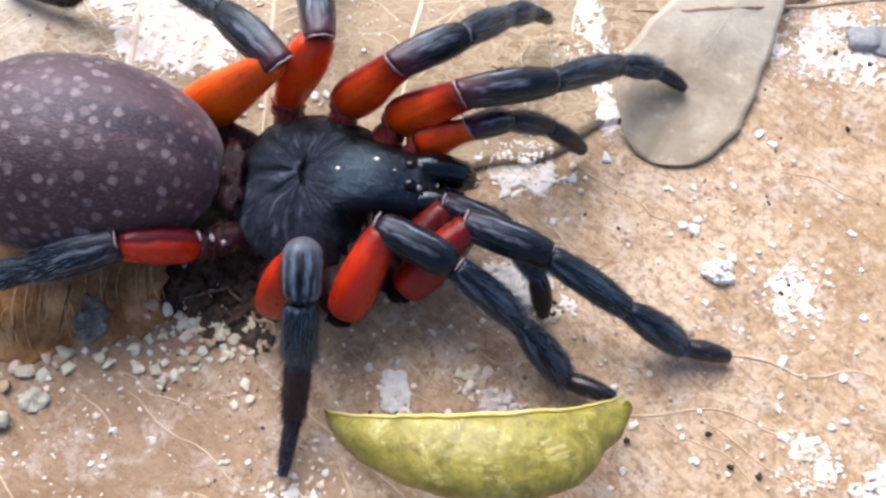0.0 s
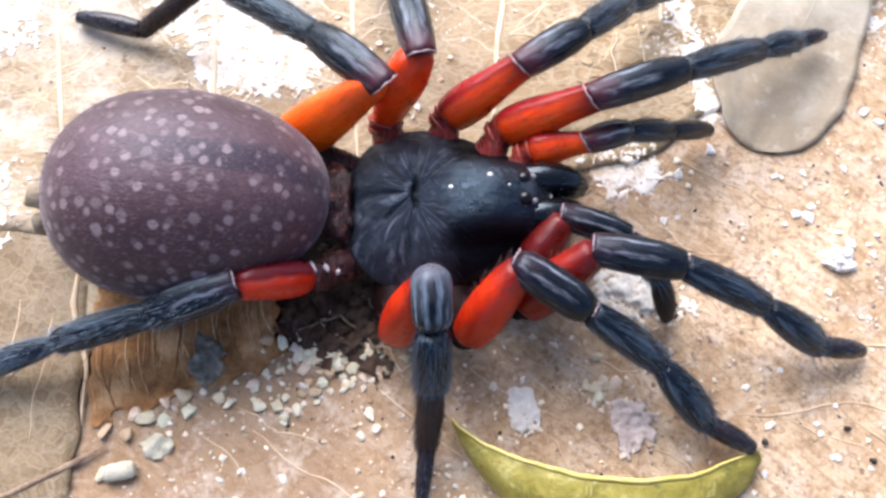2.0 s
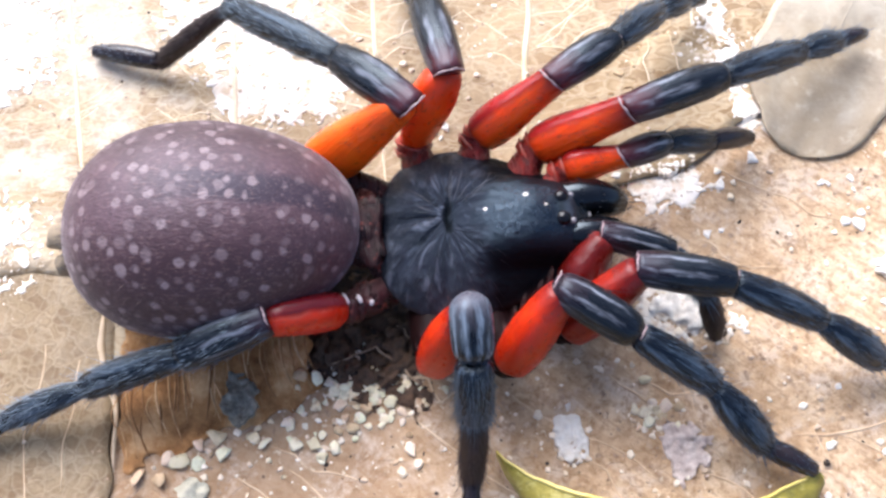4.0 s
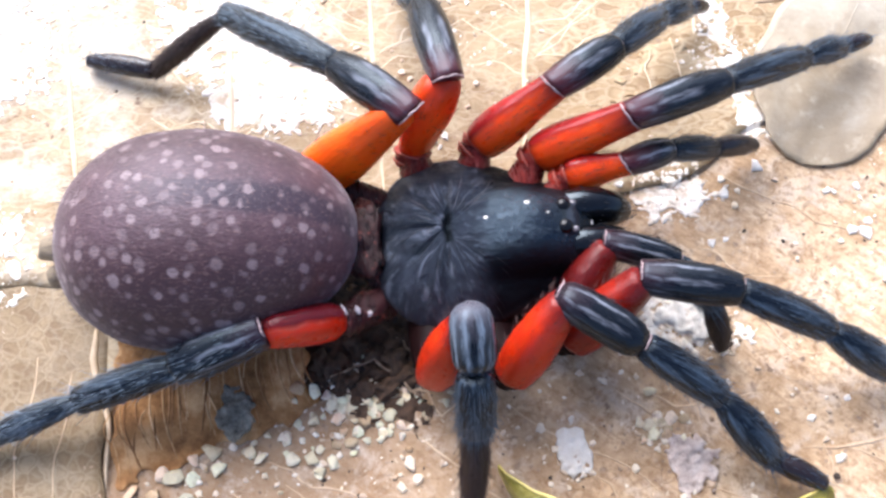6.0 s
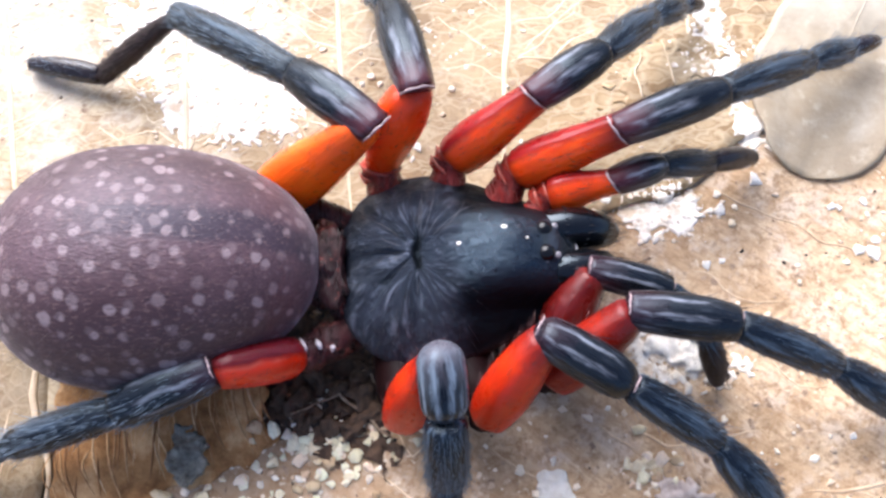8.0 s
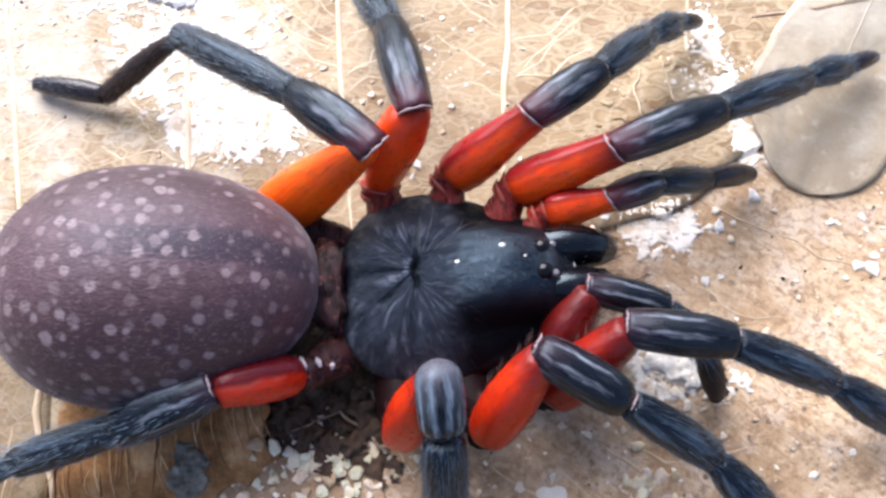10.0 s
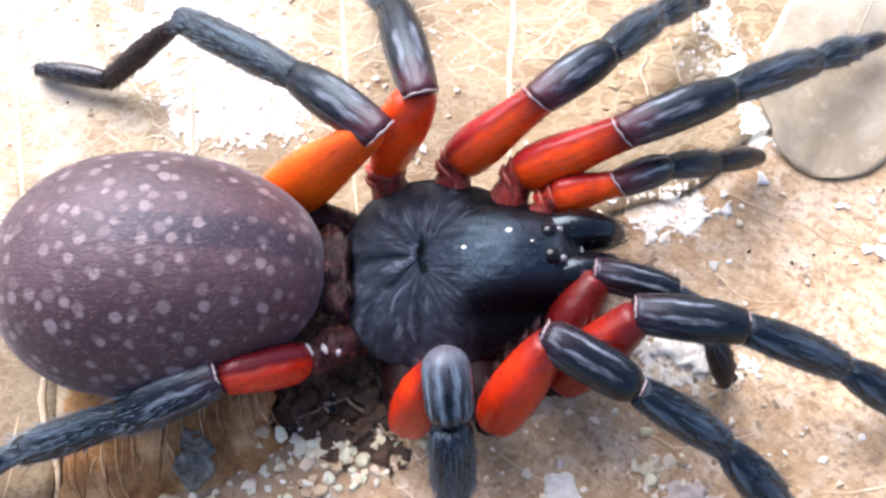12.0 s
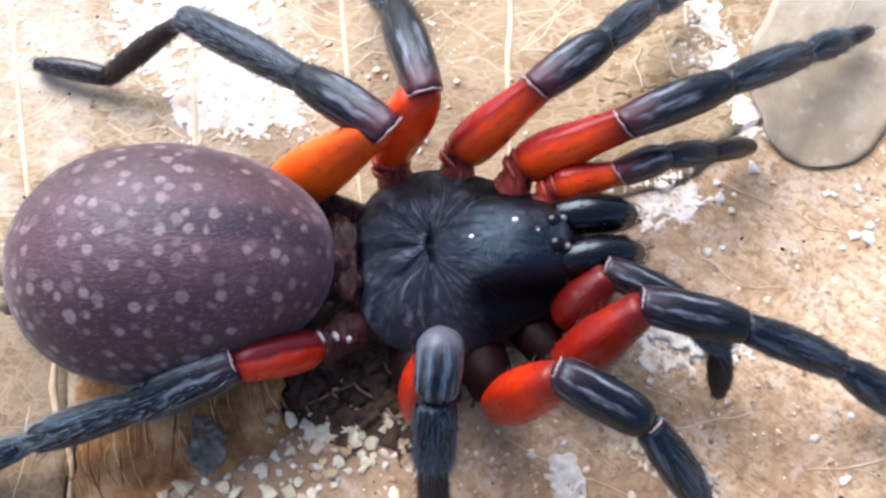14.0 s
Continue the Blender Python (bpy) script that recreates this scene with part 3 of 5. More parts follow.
def sheet(bm, inside, x0, x1, y0, y1, step, height, thick=0.25, ease=5):
    """A thin leaf with two faces and an edge, where inside(x, y) is true."""
    xs, ys = np.arange(x0, x1, step), np.arange(y0, y1, step)
    keep = {}
    top, low = {}, {}
    for i, x in enumerate(xs[:-1]):
        for j, y in enumerate(ys[:-1]):
            if inside(x + step / 2, y + step / 2):
                keep[i, j] = 1
                for k in ((i, j), (i + 1, j), (i + 1, j + 1), (i, j + 1)):
                    if k not in top:
                        px, py = xs[k[0]], ys[k[1]]
                        z = height(px, py)
                        wx, wy = 0.35 * step * bumps(px, py, 0.9, 4.0), 0.35 * step * bumps(px, py, 0.9, 9.0)
                        top[k] = bm.verts.new((px + wx, py + wy, z))
                        low[k] = bm.verts.new((px + wx, py + wy, z - thick))
    rim = {}
    for i, j in keep:
        q = ((i, j), (i + 1, j), (i + 1, j + 1), (i, j + 1))
        bm.faces.new([top[k] for k in q])
        bm.faces.new([low[k] for k in q[::-1]])
        for a, b, n in ((0, 1, (i, j - 1)), (1, 2, (i + 1, j)), (2, 3, (i, j + 1)), (3, 0, (i - 1, j))):
            if n not in keep:
                bm.faces.new((top[q[b]], top[q[a]], low[q[a]], low[q[b]]))
                rim.setdefault(q[a], set()).add(q[b])
                rim.setdefault(q[b], set()).add(q[a])
    for _ in range(ease):
        moved = {k: sum((Vector(top[n].co.xy) for n in near), Vector((0, 0))) / len(near) for k, near in rim.items()}
        for k, m in moved.items():
            xy = top[k].co.xy.lerp(m, 0.6)
            top[k].co.xy = low[k].co.xy = xy


def vein(leaf, height, ends, r0, r1, seed, bend=0.6, material=None):
    """One raised vein on a leaf."""
    (xa, ya), (xb, yb) = ends
    n = max(8, int(math.hypot(xb - xa, yb - ya) / 0.8))
    pts, rad = [], []
    for i in range(n + 1):
        u = i / n
        k = bend * noise.noise(Vector((u * 2.5, seed, 0.3))) * math.sin(math.pi * u) + 0.12 * noise.noise(Vector((u * 12, seed, 5.0)))
        d = math.hypot(xb - xa, yb - ya)
        x, y = xa + (xb - xa) * u - (yb - ya) / d * k, ya + (yb - ya) * u + (xb - xa) / d * k
        pts.append((x, y, height(x, y)))
        rad.append((r0 + (r1 - r0) * u) * (0.25 + 0.75 * min(1.0, 7 * u, 7 * (1 - u))))
    bm = bmesh.new()
    tube(bm, pts, rad, 8, 0.8)
    return part("vein", bm, material or VEIN, leaf)


def tan_edge(x):
    """How far the upper leaf reaches towards the viewer at x."""
    if x < -18.3:
        return 1.3 + 0.02 * (x + 18.3) + 0.8 * bumps(x, 0, 0.5, 2.0) + 0.4 * bumps(x, 0, 1.7, 2.0)
    k = np.interp(x, [-18.3, -17, -13, -8, -4, 3, 9, 14, 19, 23, 30, 45], [-7.5, -5.2, -3.0, 1.0, 3.6, 3.4, 3.6, 5.0, 8.5, 12.5, 17, 26])
    return k + 0.9 * bumps(x, 0, 0.5, 2.0) + 0.4 * bumps(x, 0, 1.7, 2.0)


def tan_z(x, y):
    lip = (0.4 if -18.3 < x < 6 else 0.1 if x >= 6 else 0.04) * math.exp(-max(0.0, y - tan_edge(x)) / 2.0)
    return ground_z(x, y) + (0.38 if x < 2 else max(0.2, 0.38 - 0.03 * (x - 2))) + lip + 0.1 * bumps(x, y, 0.35, 12.0)


def olive_z(x, y):
    return ground_z(x, y) + 0.32 + 0.1 * bumps(x, y, 0.35, 12.0)


def make_leaves():
    bm = bmesh.new()
    sheet(bm, lambda x, y: ((x - 6) / 62) ** 2 + ((y - 6) / 52) ** 2 < 1 + 0.06 * bumps(x, y, 0.1, 1), -60, 72, -50, 62, 1.0, ground_z)
    leaf = thing("brown_leaf", None, None, "large flat brown dead leaf with fine fibres", "leaf")
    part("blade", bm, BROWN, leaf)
    lines = [((24.0, -7.2), (33.2, -8.2)), ((28.4, 5.1), (34.8, 2.4)), ((15.4, 5.2), (19.6, 2.3)), ((19.6, 2.3), (22.9, 0.2)), ((13.6, 0.3), (17.8, -1.6)), ((-10.1, -9.4), (-5.3, -11.6)), ((-9.2, -13.7), (-12.1, -10.7)), ((-19.9, -10.9), (-21.1, -13.2)), ((17.9, -10.5), (17.8, -15.5)), ((25.2, -11.2), (29.3, -13.8)), ((-9.2, -10.6), (-2.0, -16.0)), ((-4.0, -7.4), (14.0, -22.0)), ((16.5, -4.0), (24.6, -7.4)), ((2.5, -7.5), (10.0, -13.0))]
    for i, e in enumerate(lines):
        vein(leaf, ground_z, e, 0.12 if i < 1 else 0.065, 0.045, i * 3.1, 1.0, BROWN_VEIN)
    rnd = random.Random(31)
    for i in range(44):
        x, y, a = rnd.uniform(-16, 40), rnd.uniform(-24, 0), radians(rnd.gauss(-33, 16))
        d = rnd.uniform(3, 9) * (1.6 if x > 10 else 1.0)
        if y + 1 < tan_edge(x):
            vein(leaf, ground_z, ((x, y), (x + d * math.cos(a), y + d * math.sin(a))), rnd.uniform(0.05, 0.1), 0.03, 90 + i * 1.3, 2.2, BROWN_VEIN)
    bm = bmesh.new()
    sheet(bm, lambda x, y: y > tan_edge(x) and ((x + 4) / 44) ** 2 + ((y - 12) / 40) ** 2 < 1 + 0.08 * bumps(x, y, 0.12, 5), -52, 44, -32, 56, 0.7, tan_z)
    leaf = thing("tan_leaf", None, None, "pale tan dead leaf with a net of veins", "leaf")
    part("blade", bm, TAN, leaf)
    for i, (x0, x1, y0, y1, r) in enumerate([(-20.4, -25.6, 3.0, 42, 0.3), (-11.95, -12.7, 3.0, 42, 0.34), (-3.3, -3.5, 4.0, 42, 0.3), (4.6, 9.4, 5.0, 42, 0.34), (14.8, 19.0, 8.0, 38, 0.2), (-27.5, -36.0, -3.0, 34, 0.2)]):
        vein(leaf, lambda x, y: tan_z(x, y) - 0.05, ((x0, y0), (x1, y1)), r * 0.6, r * 0.45, 20 + i * 2.3, material=PALE_VEIN)
    leaf = thing("olive_leaf", None, None, "olive-brown dead leaf with a net of veins", "leaf")
    bm = bmesh.new()
    sheet(bm, lambda x, y: x < -18.3 + 0.25 * bumps(0, y, 0.8, 3) and y < 2 and (x + 18) ** 2 + (y + 2) ** 2 < 900, -50, -17, -34, 3, 0.5, olive_z)
    part("blade", bm, OLIVE, leaf)
    for i, e in enumerate([((-19.2, -1.5), (-18.15, -10.2)), ((-16.8, -11.2), (-26.0, -15.8)), ((-22.2, -3.0), (-23.0, -14.0)), ((-26.0, -3.0), (-28.5, -14.0)), ((-20.3, -4.0), (-20.8, -11.0))]):
        vein(leaf, olive_z, e, (0.25, 0.2)[i] if i < 2 else 0.05, 0.1 if i < 2 else 0.03, 70 + i * 2.1, 0.8, CHAFF if i == 1 else BROWN_VEIN if i else VEIN)
    leaf = bpy.data.objects["tan_leaf"]
    rnd = random.Random(5)
    for i in range(84):
        k = rnd.randrange(5)
        xa = [-22.6, -12.2, -3.35, 5.9, -30][k] + rnd.uniform(-0.3, 0.3)
        ya = rnd.uniform(8, 30) if k < 4 else rnd.uniform(-10, 25)
        s = rnd.choice((-1, 1))
        reach = rnd.uniform(2.5, 6.5)
        e = ((xa, ya), (xa + s * reach, ya + reach * rnd.uniform(0.3, 1.1)))
        if tan_edge(e[1][0]) < e[1][1] and tan_edge(xa) < ya:
            vein(leaf, lambda x, y: tan_z(x, y) - 0.03, e, rnd.uniform(0.05, 0.10), 0.04, 40 + i * 1.7, 1.2, PALE_VEIN)


def strip_z(x, y):
    up = min(1.0, max(0.0, (y + 10.2 - 0.3 * (x + 18)) / 3.0))
    return ground_z(x, y) + 0.1 + 0.75 * up * up * (3 - 2 * up) + 0.16 * bumps(x, y, 0.6, 3)


def make_fibre_strip():
    """Rotten edge of the upper leaf, with parallel ribs, behind the abdomen."""
    leaf = thing("rotten_leaf_scrap", None, None, "dark brown rotten leaf scrap with parallel ribs", "leaf scrap")
    bm = bmesh.new()
    sheet(bm, lambda x, y: -10.2 + 0.3 * (x + 18) + 1.2 * bumps(x, y, 0.6) + 0.5 * bumps(x, y, 2.2) < y < -2.4 and -17.75 + 0.5 * bumps(0, y, 0.9, 5) < x < -8.0 + 0.14 * (y + 6) + 1.1 * bumps(0, y, 0.7, 8) + 0.5 * bumps(x, y, 2.5, 8), -18.6, -6.6, -11.5, -2.0, 0.16, strip_z, 0.12)
    part("blade", bm, FIBRE, leaf)
    rnd = random.Random(8)
    for i in range(44):
        x = -17.7 + i * 0.235 + rnd.uniform(-0.09, 0.09)
        lo = -10.1 + 0.3 * (x + 18) + rnd.uniform(0, 1.8)
        hi = min(-2.6, lo + rnd.uniform(1.5, 5.5))
        if hi - lo < 0.6:
            continue
        bm = bmesh.new()
        n = 8
        lean, bow = rnd.uniform(-0.9, 0.3), rnd.uniform(-0.5, 0.2)
        ys = [lo + (hi - lo) * j / n for j in range(n + 1)]
        xs = [x + lean * j / n + bow * math.sin(math.pi * j / n) for j in range(n + 1)]
        tube(bm, [(px, y, strip_z(px, y) - 0.01) for px, y in zip(xs, ys)], [r * rnd.uniform(0.7, 1.2) * (0.3 + 0.7 * min(1.0, j * 0.5, (n - j) * 0.5)) for j, r in enumerate([rnd.uniform(0.025, 0.075)] * (n + 1))], 6)
        part("rib", bm, RIB, leaf)


# ---- loose things on the ground ----
def make_grey_leaf_thing():
    """Spoon-shaped leaf whose stalk end points away."""
    bm = bmesh.new()
    n, m = 48, 20
    a, b = Vector((20.0, 5.2)), Vector((29.5, 19.0))
    d = (b - a).normalized()
    s = Vector((-d.y, d.x))
    top = []
    for i in range(n + 1):
        u = i / n
        w = float(np.interp(u, [0, 0.03, 0.08, 0.15, 0.28, 0.45, 0.65, 0.85, 1.0], [0.6, 1.9, 3.0, 3.8, 4.3, 4.1, 3.2, 2.0, 0.6]))
        row = []
        for j in range(m + 1):
            v = 2 * j / m - 1
            edge = 1 + 0.06 * noise.noise(Vector((u * 9, v, 0.0))) - (0.2 * math.exp(-((u - 0.075) / 0.03) ** 2) if v > 0 else 0.0)
            p = a + d * (u * 19.0) + s * (v * w * edge + 0.9 * math.sin(u * 2.2))
            over = min(1.0, max(0.0, (p.y - tan_edge(p.x) + 4.0) / 6.0))
            z = ground_z(p.x, p.y) + 0.7 * over * over * (3 - 2 * over)
            row.append((p.x, p.y + 0.1, z + 0.14 + 0.1 * v * v + 1.5 * u * u + 0.25 * max(0.0, 0.4 - abs(v - 0.15 + 0.3 * u)) + 0.12 * bumps(p.x, p.y, 0.5, 8)))
        top.append(row)
    for k, off in ((0, 0.0), (1, -0.1)):
        vs = [[bm.verts.new((x, y, z + off)) for x, y, z in r] for r in top]
        if k == 0:
            keep = vs
        for q, r in zip(vs, vs[1:]):
            for j in range(m):
                bm.faces.new((q[j], q[j + 1], r[j + 1], r[j]))
    ring_a = keep[0] + [r[-1] for r in keep[1:]] + keep[-1][-2::-1] + [r[0] for r in keep[-2:0:-1]]
    ring_b = vs[0] + [r[-1] for r in vs[1:]] + vs[-1][-2::-1] + [r[0] for r in vs[-2:0:-1]]
    for i in range(len(ring_a)):
        k = (i + 1) % len(ring_a)
        bm.faces.new((ring_a[i], ring_a[k], ring_b[k], ring_b[i]))
    leaf = thing("spoon_leaf", None, None, "small grey-brown spoon-shaped dead leaf", "leaf")
    part("blade", bm, GREY, leaf)
    bm = bmesh.new()
    tube(bm, [tuple(Vector(top[i][10]) + Vector((0, 0, -0.01))) for i in range(10, n + 1)], np.linspace(0.015, 0.12, n - 9), 8, 0.5)
    part("midrib", bm, GREY, leaf)


LEAF_LEFT, LEAF_RIGHT = Vector((1.55, -10.9, 1.3)), Vector((16.45, -13.0, 1.1))
LOBE = 1.2  # how far the torn end reaches past the rim


def make_curled_leaf():
    """A curled leaf that stands on its lower edge; its origin is its stalk end."""
    leaf = thing("curled_leaf", None, None, "curled yellow-green leaf standing on its edge", "leaf", at=spot(*LEAF_LEFT))

    def at(u, v):
        """u along the rim from -1 to 1, v from the rim down to the lower edge and on under the curl."""
        k = max(0.0, 1 - u * u)
        c = LEAF_LEFT.lerp(LEAF_RIGHT, (u + 1) / 2)
        a = v * 2.0
        deep = max(0.0, 1 - abs(u) ** (2.0 if u < 0 else 3.6)) ** 0.7
        y = -2.6 * k ** 0.75 - 3.4 * deep * math.sin(min(a, 1.9)) ** 1.0 + (1.2 * deep * (a - 1.9) if a > 1.9 else 0)
        z = 2.0 * k - (1.2 + 2.1 * deep) * (1 - math.cos(a)) * 0.62
        lobe = max(0.0, (u - 0.86) / 0.14)
        p = c + Vector((0.5 * v * k + LOBE * lobe * math.sin(math.pi * min(1.0, 0.12 + v)) ** 0.6, y - 1.3 * lobe * v, z - 0.25 * lobe * v))
        p.z = max(p.z + 0.07 * bumps(p.x, p.y, 0.9, 2.0), 0.2)
        p.y += 0.1 * bumps(p.x, p.z, 1.1, 6.0)
        return p - LEAF_LEFT

    bm = bmesh.new()
    n, m = 44, 16
    out = [[at(-1 + 2 * i / n, j / m) for j in range(m + 1)] for i in range(n + 1)]
    inn = [[p + Vector((0, 0.2, 0.03)) for p in r] for r in out]
    skin(bm, [r + q[::-1] for r, q in zip(out, inn)])
    part("blade", bm, GREEN, leaf)
    bm = bmesh.new()
    tube(bm, [at(-1 + 2 * i / n, 0) + Vector((0, 0.1, 0.05)) for i in range(n + 1)], [(0.05 + 0.09 * (1 - (2 * i / n - 1) ** 2)) * (1 + 0.35 * noise.noise(Vector((i * 0.5, 3, 0)))) for i in range(n + 1)], 8)
    part("rim", bm, RIM, leaf, "bright yellow leaf edge")
    return leaf


def top_z(x, y):
    return max(ground_z(x, y), tan_z(x, y) if y > tan_edge(x) else -9.0, olive_z(x, y) if x < -18.3 and y < 2 else -9.0)


def chip(bm, rnd):
    """A worn angular grain: the hull of a few points, with its edges taken off."""
    for k in range(13):
        d = Vector((rnd.gauss(0, 1), rnd.gauss(0, 1), rnd.gauss(0, 1))).normalized()
        bm.verts.new((d.x * rnd.uniform(0.8, 1.1), d.y * rnd.uniform(0.6, 1.0), d.z * rnd.uniform(0.5, 0.8)))
    bmesh.ops.convex_hull(bm, input=bm.verts)
    bmesh.ops.bevel(bm, geom=list(bm.edges), offset=0.045, segments=1, affect="EDGES")


def make_grains():
    """Quartz grains that can be told apart."""
    rnd = random.Random(3)
    shapes = []
    for i in range(12):
        bm = bmesh.new()
        chip(bm, rnd)
        shapes.append(mesh_of("quartz_grain", bm, QUARTZ))
    spots = [(-8.4, -5.8, 0.34), (-7.6, -6.0, 0.37), (-6.7, -6.6, 0.34), (-7.7, -7.4, 0.37), (-6.2, -6.5, 0.31), (-5.7, -7.0, 0.31), (-6.4, -7.4, 0.39), (-5.0, -6.6, 0.31), (-4.5, -7.1, 0.28), (-5.0, -7.7, 0.34), (-3.8, -7.5, 0.34), (-4.3, -7.9, 0.19), (-3.2, -8.1, 0.28), (-3.2, -8.6, 0.20), (-2.9, -9.3, 0.17), (-2.8, -10.1, 0.31), (-6.5, -8.8, 0.23), (-5.8, -8.7, 0.28), (-9.1, -8.3, 0.28), (-10.1, -8.1, 0.19), (-10.9, -8.9, 0.34), (-10.4, -9.3, 0.37), (-8.8, -9.4, 0.40), (-7.8, -9.4, 0.34), (-7.4, -10.0, 0.31), (-6.7, -9.7, 0.31), (-7.5, -10.3, 0.20), (-4.6, -5.4, 0.22), (-5.0, -4.2, 0.20), (-12.5, -9.6, 0.22)]
    spots += [(-16.9, -10.5, 0.44), (-15.9, -10.7, 0.44), (-14.8, -9.9, 0.50), (-15.5, -9.6, 0.41), (-13.9, -10.0, 0.38), (-13.9, -9.1, 0.35), (-12.6, -9.6, 0.38), (-12.9, -8.7, 0.50), (-9.2, -8.2, 0.32), (-16.9, -12.8, 0.41)]
    for i in range(44):
        u = rnd.random()
        spots.append((-9.0 + 7.0 * u + rnd.gauss(0, 0.7), -7.3 + 0.8 * u + rnd.gauss(0, 0.7), rnd.uniform(0.12, 0.28)))
    for i in range(16):
        spots.append((10.0 + rnd.gauss(0, 0.55), -9.2 + rnd.gauss(0, 0.65), rnd.uniform(0.16, 0.34)))
    for i in range(26):
        u = rnd.random()
        spots.append((-13.0 + 12.5 * u + rnd.gauss(0, 0.8), -9.4 + 1.6 * u + rnd.gauss(0, 0.9), rnd.uniform(0.1, 0.22)))
    for x, y, r in spots:
        r *= 0.84 if r > 0.36 else 1.0
        ob = new("quartz_grain", rnd.choice(shapes))
        q = pose(0, 0, 0, rnd.uniform(-20, 20), rnd.uniform(-20, 20), rnd.uniform(0, 360))
        z = top_z(x, y)
        if -18 < x < -6.8 and y > -9.6 + 0.22 * (x + 18):
            z = strip_z(x, y)
        ob.matrix_basis = Matrix.Translation(Vector((x, y, z + r * 0.38)) * MM) @ q @ Matrix.Diagonal((r * 1.5, r * 1.5, r * 0.95, 1))
        tagged(ob, "pale rounded quartz sand grain", "sand grain", "quartz grains on the leaf")


def fleck(bm, rnd, x, y, z, r, high):
    """An angular crumb: an uneven prism with a smaller, tilted top."""
    n = rnd.randrange(4, 8)
    turn, long, tilt = rnd.uniform(0, 6.283), rnd.uniform(0.55, 1.0), rnd.uniform(-0.4, 0.4) * high
    ring = []
    for i in range(n):
        a = 2 * math.pi * (i + rnd.uniform(-0.3, 0.3)) / n
        e = rnd.uniform(0.75, 1.2) * r
        ring.append((e * math.cos(a), e * long * math.sin(a)))
    c, d = math.cos(turn), math.sin(turn)
    rows = [[(x + k * (u * c - v * d), y + k * (u * d + v * c), z + h * high + (tilt * u / r if h > 0 else 0)) for u, v in ring] for k, h in ((0.95, -0.3), (1.0, 0.45), (0.62, 0.9))]
    skin(bm, rows)


def make_stuff():
    """Sand, white crust and soil crumbs too small to count."""
    rnd = random.Random(11)

    def heap(name, material, label, category, spots, sizes, flat=0.6):
        bm = bmesh.new()
        for x, y, r, count in spots:
            for i in range(count):
                a, d = rnd.uniform(0, 6.283), r * rnd.random() ** 0.7
                px, py = x + d * math.cos(a), y + d * math.sin(a) * 0.8
                s = rnd.uniform(*sizes) * rnd.uniform(0.6, 1.2)
                fleck(bm, rnd, px, py, top_z(px, py), s, s * flat)
        thing(name, bm, material, label, category, kind="stuff", smooth=False)

    heap("pale_sand", SAND, "scattered pale sand grains", "sand", [(0, -10, 30, 150), (24, -6, 16, 170), (-2, -12, 15, 130), (-8, -8.5, 6, 70), (10, -8, 8, 60), (5.4, -10.3, 1.6, 26), (9.8, -9.4, 1.3, 26), (13, -4.6, 2.2, 26), (15.6, 3.6, 1.2, 8), (-12.6, -14.6, 4, 40), (28.7, -3, 3.2, 25), (28.6, -13.2, 3.5, 30), (0, -16.5, 4.5, 70), (-6, -5.8, 2.6, 50), (-3, 12, 20, 70)], (0.08, 0.26))
    heap("white_grit", WHITE, "scattered white grit round the crusts", "grit", [(12.5, 4.1, 3.0, 60), (12.3, -3.6, 2.2, 26), (-8.4, 12.7, 5.0, 120), (-12, 17, 6, 120), (-26.8, 3, 5, 110), (2.1, 15, 3, 30), (17, 12.6, 3, 70), (33.2, 14.8, 5.5, 120), (28.4, -3.2, 3, 26), (28.6, -13.6, 3, 26), (-25, 18, 6, 120), (12.6, 4.2, 2.2, 160), (-8.6, 12.6, 3.6, 200), (-12, 17.5, 4, 160), (-27.5, 3, 3.4, 200), (33.6, 14.6, 4.4, 200), (28.4, -3.4, 1.8, 40), (28.6, -13.7, 1.6, 40), (12.4, -3.4, 1.4, 90), (16.9, 12.6, 1.5, 90)], (0.05, 0.2), 0.4)
    # crumbs packed under the waist also stand in for its shade
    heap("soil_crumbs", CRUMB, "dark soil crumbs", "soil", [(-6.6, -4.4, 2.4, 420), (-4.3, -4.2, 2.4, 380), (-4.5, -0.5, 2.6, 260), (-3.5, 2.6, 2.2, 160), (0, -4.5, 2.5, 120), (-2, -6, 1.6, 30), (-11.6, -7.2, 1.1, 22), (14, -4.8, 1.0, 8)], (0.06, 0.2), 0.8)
    heap("leaf_chaff", CHAFF, "brown crumbs of dead leaf scattered about", "leaf crumbs", [(0, -12, 22, 260), (24, -5, 15, 240), (10, -10, 9, 120), (-22, 14, 14, 120), (0, 15, 18, 120), (-12, -8, 5, 60), (26, 9, 9, 70)], (0.05, 0.22), 0.14)
    heap("dark_specks", CRUMB, "small dark specks of soil on the leaves", "soil", [(20, -12, 13, 34), (0, -13, 14, 50), (28, 2, 12, 16), (-4, -8, 7, 40), (24, 6, 9, 25), (-22, 16, 12, 40)], (0.04, 0.14), 0.35)


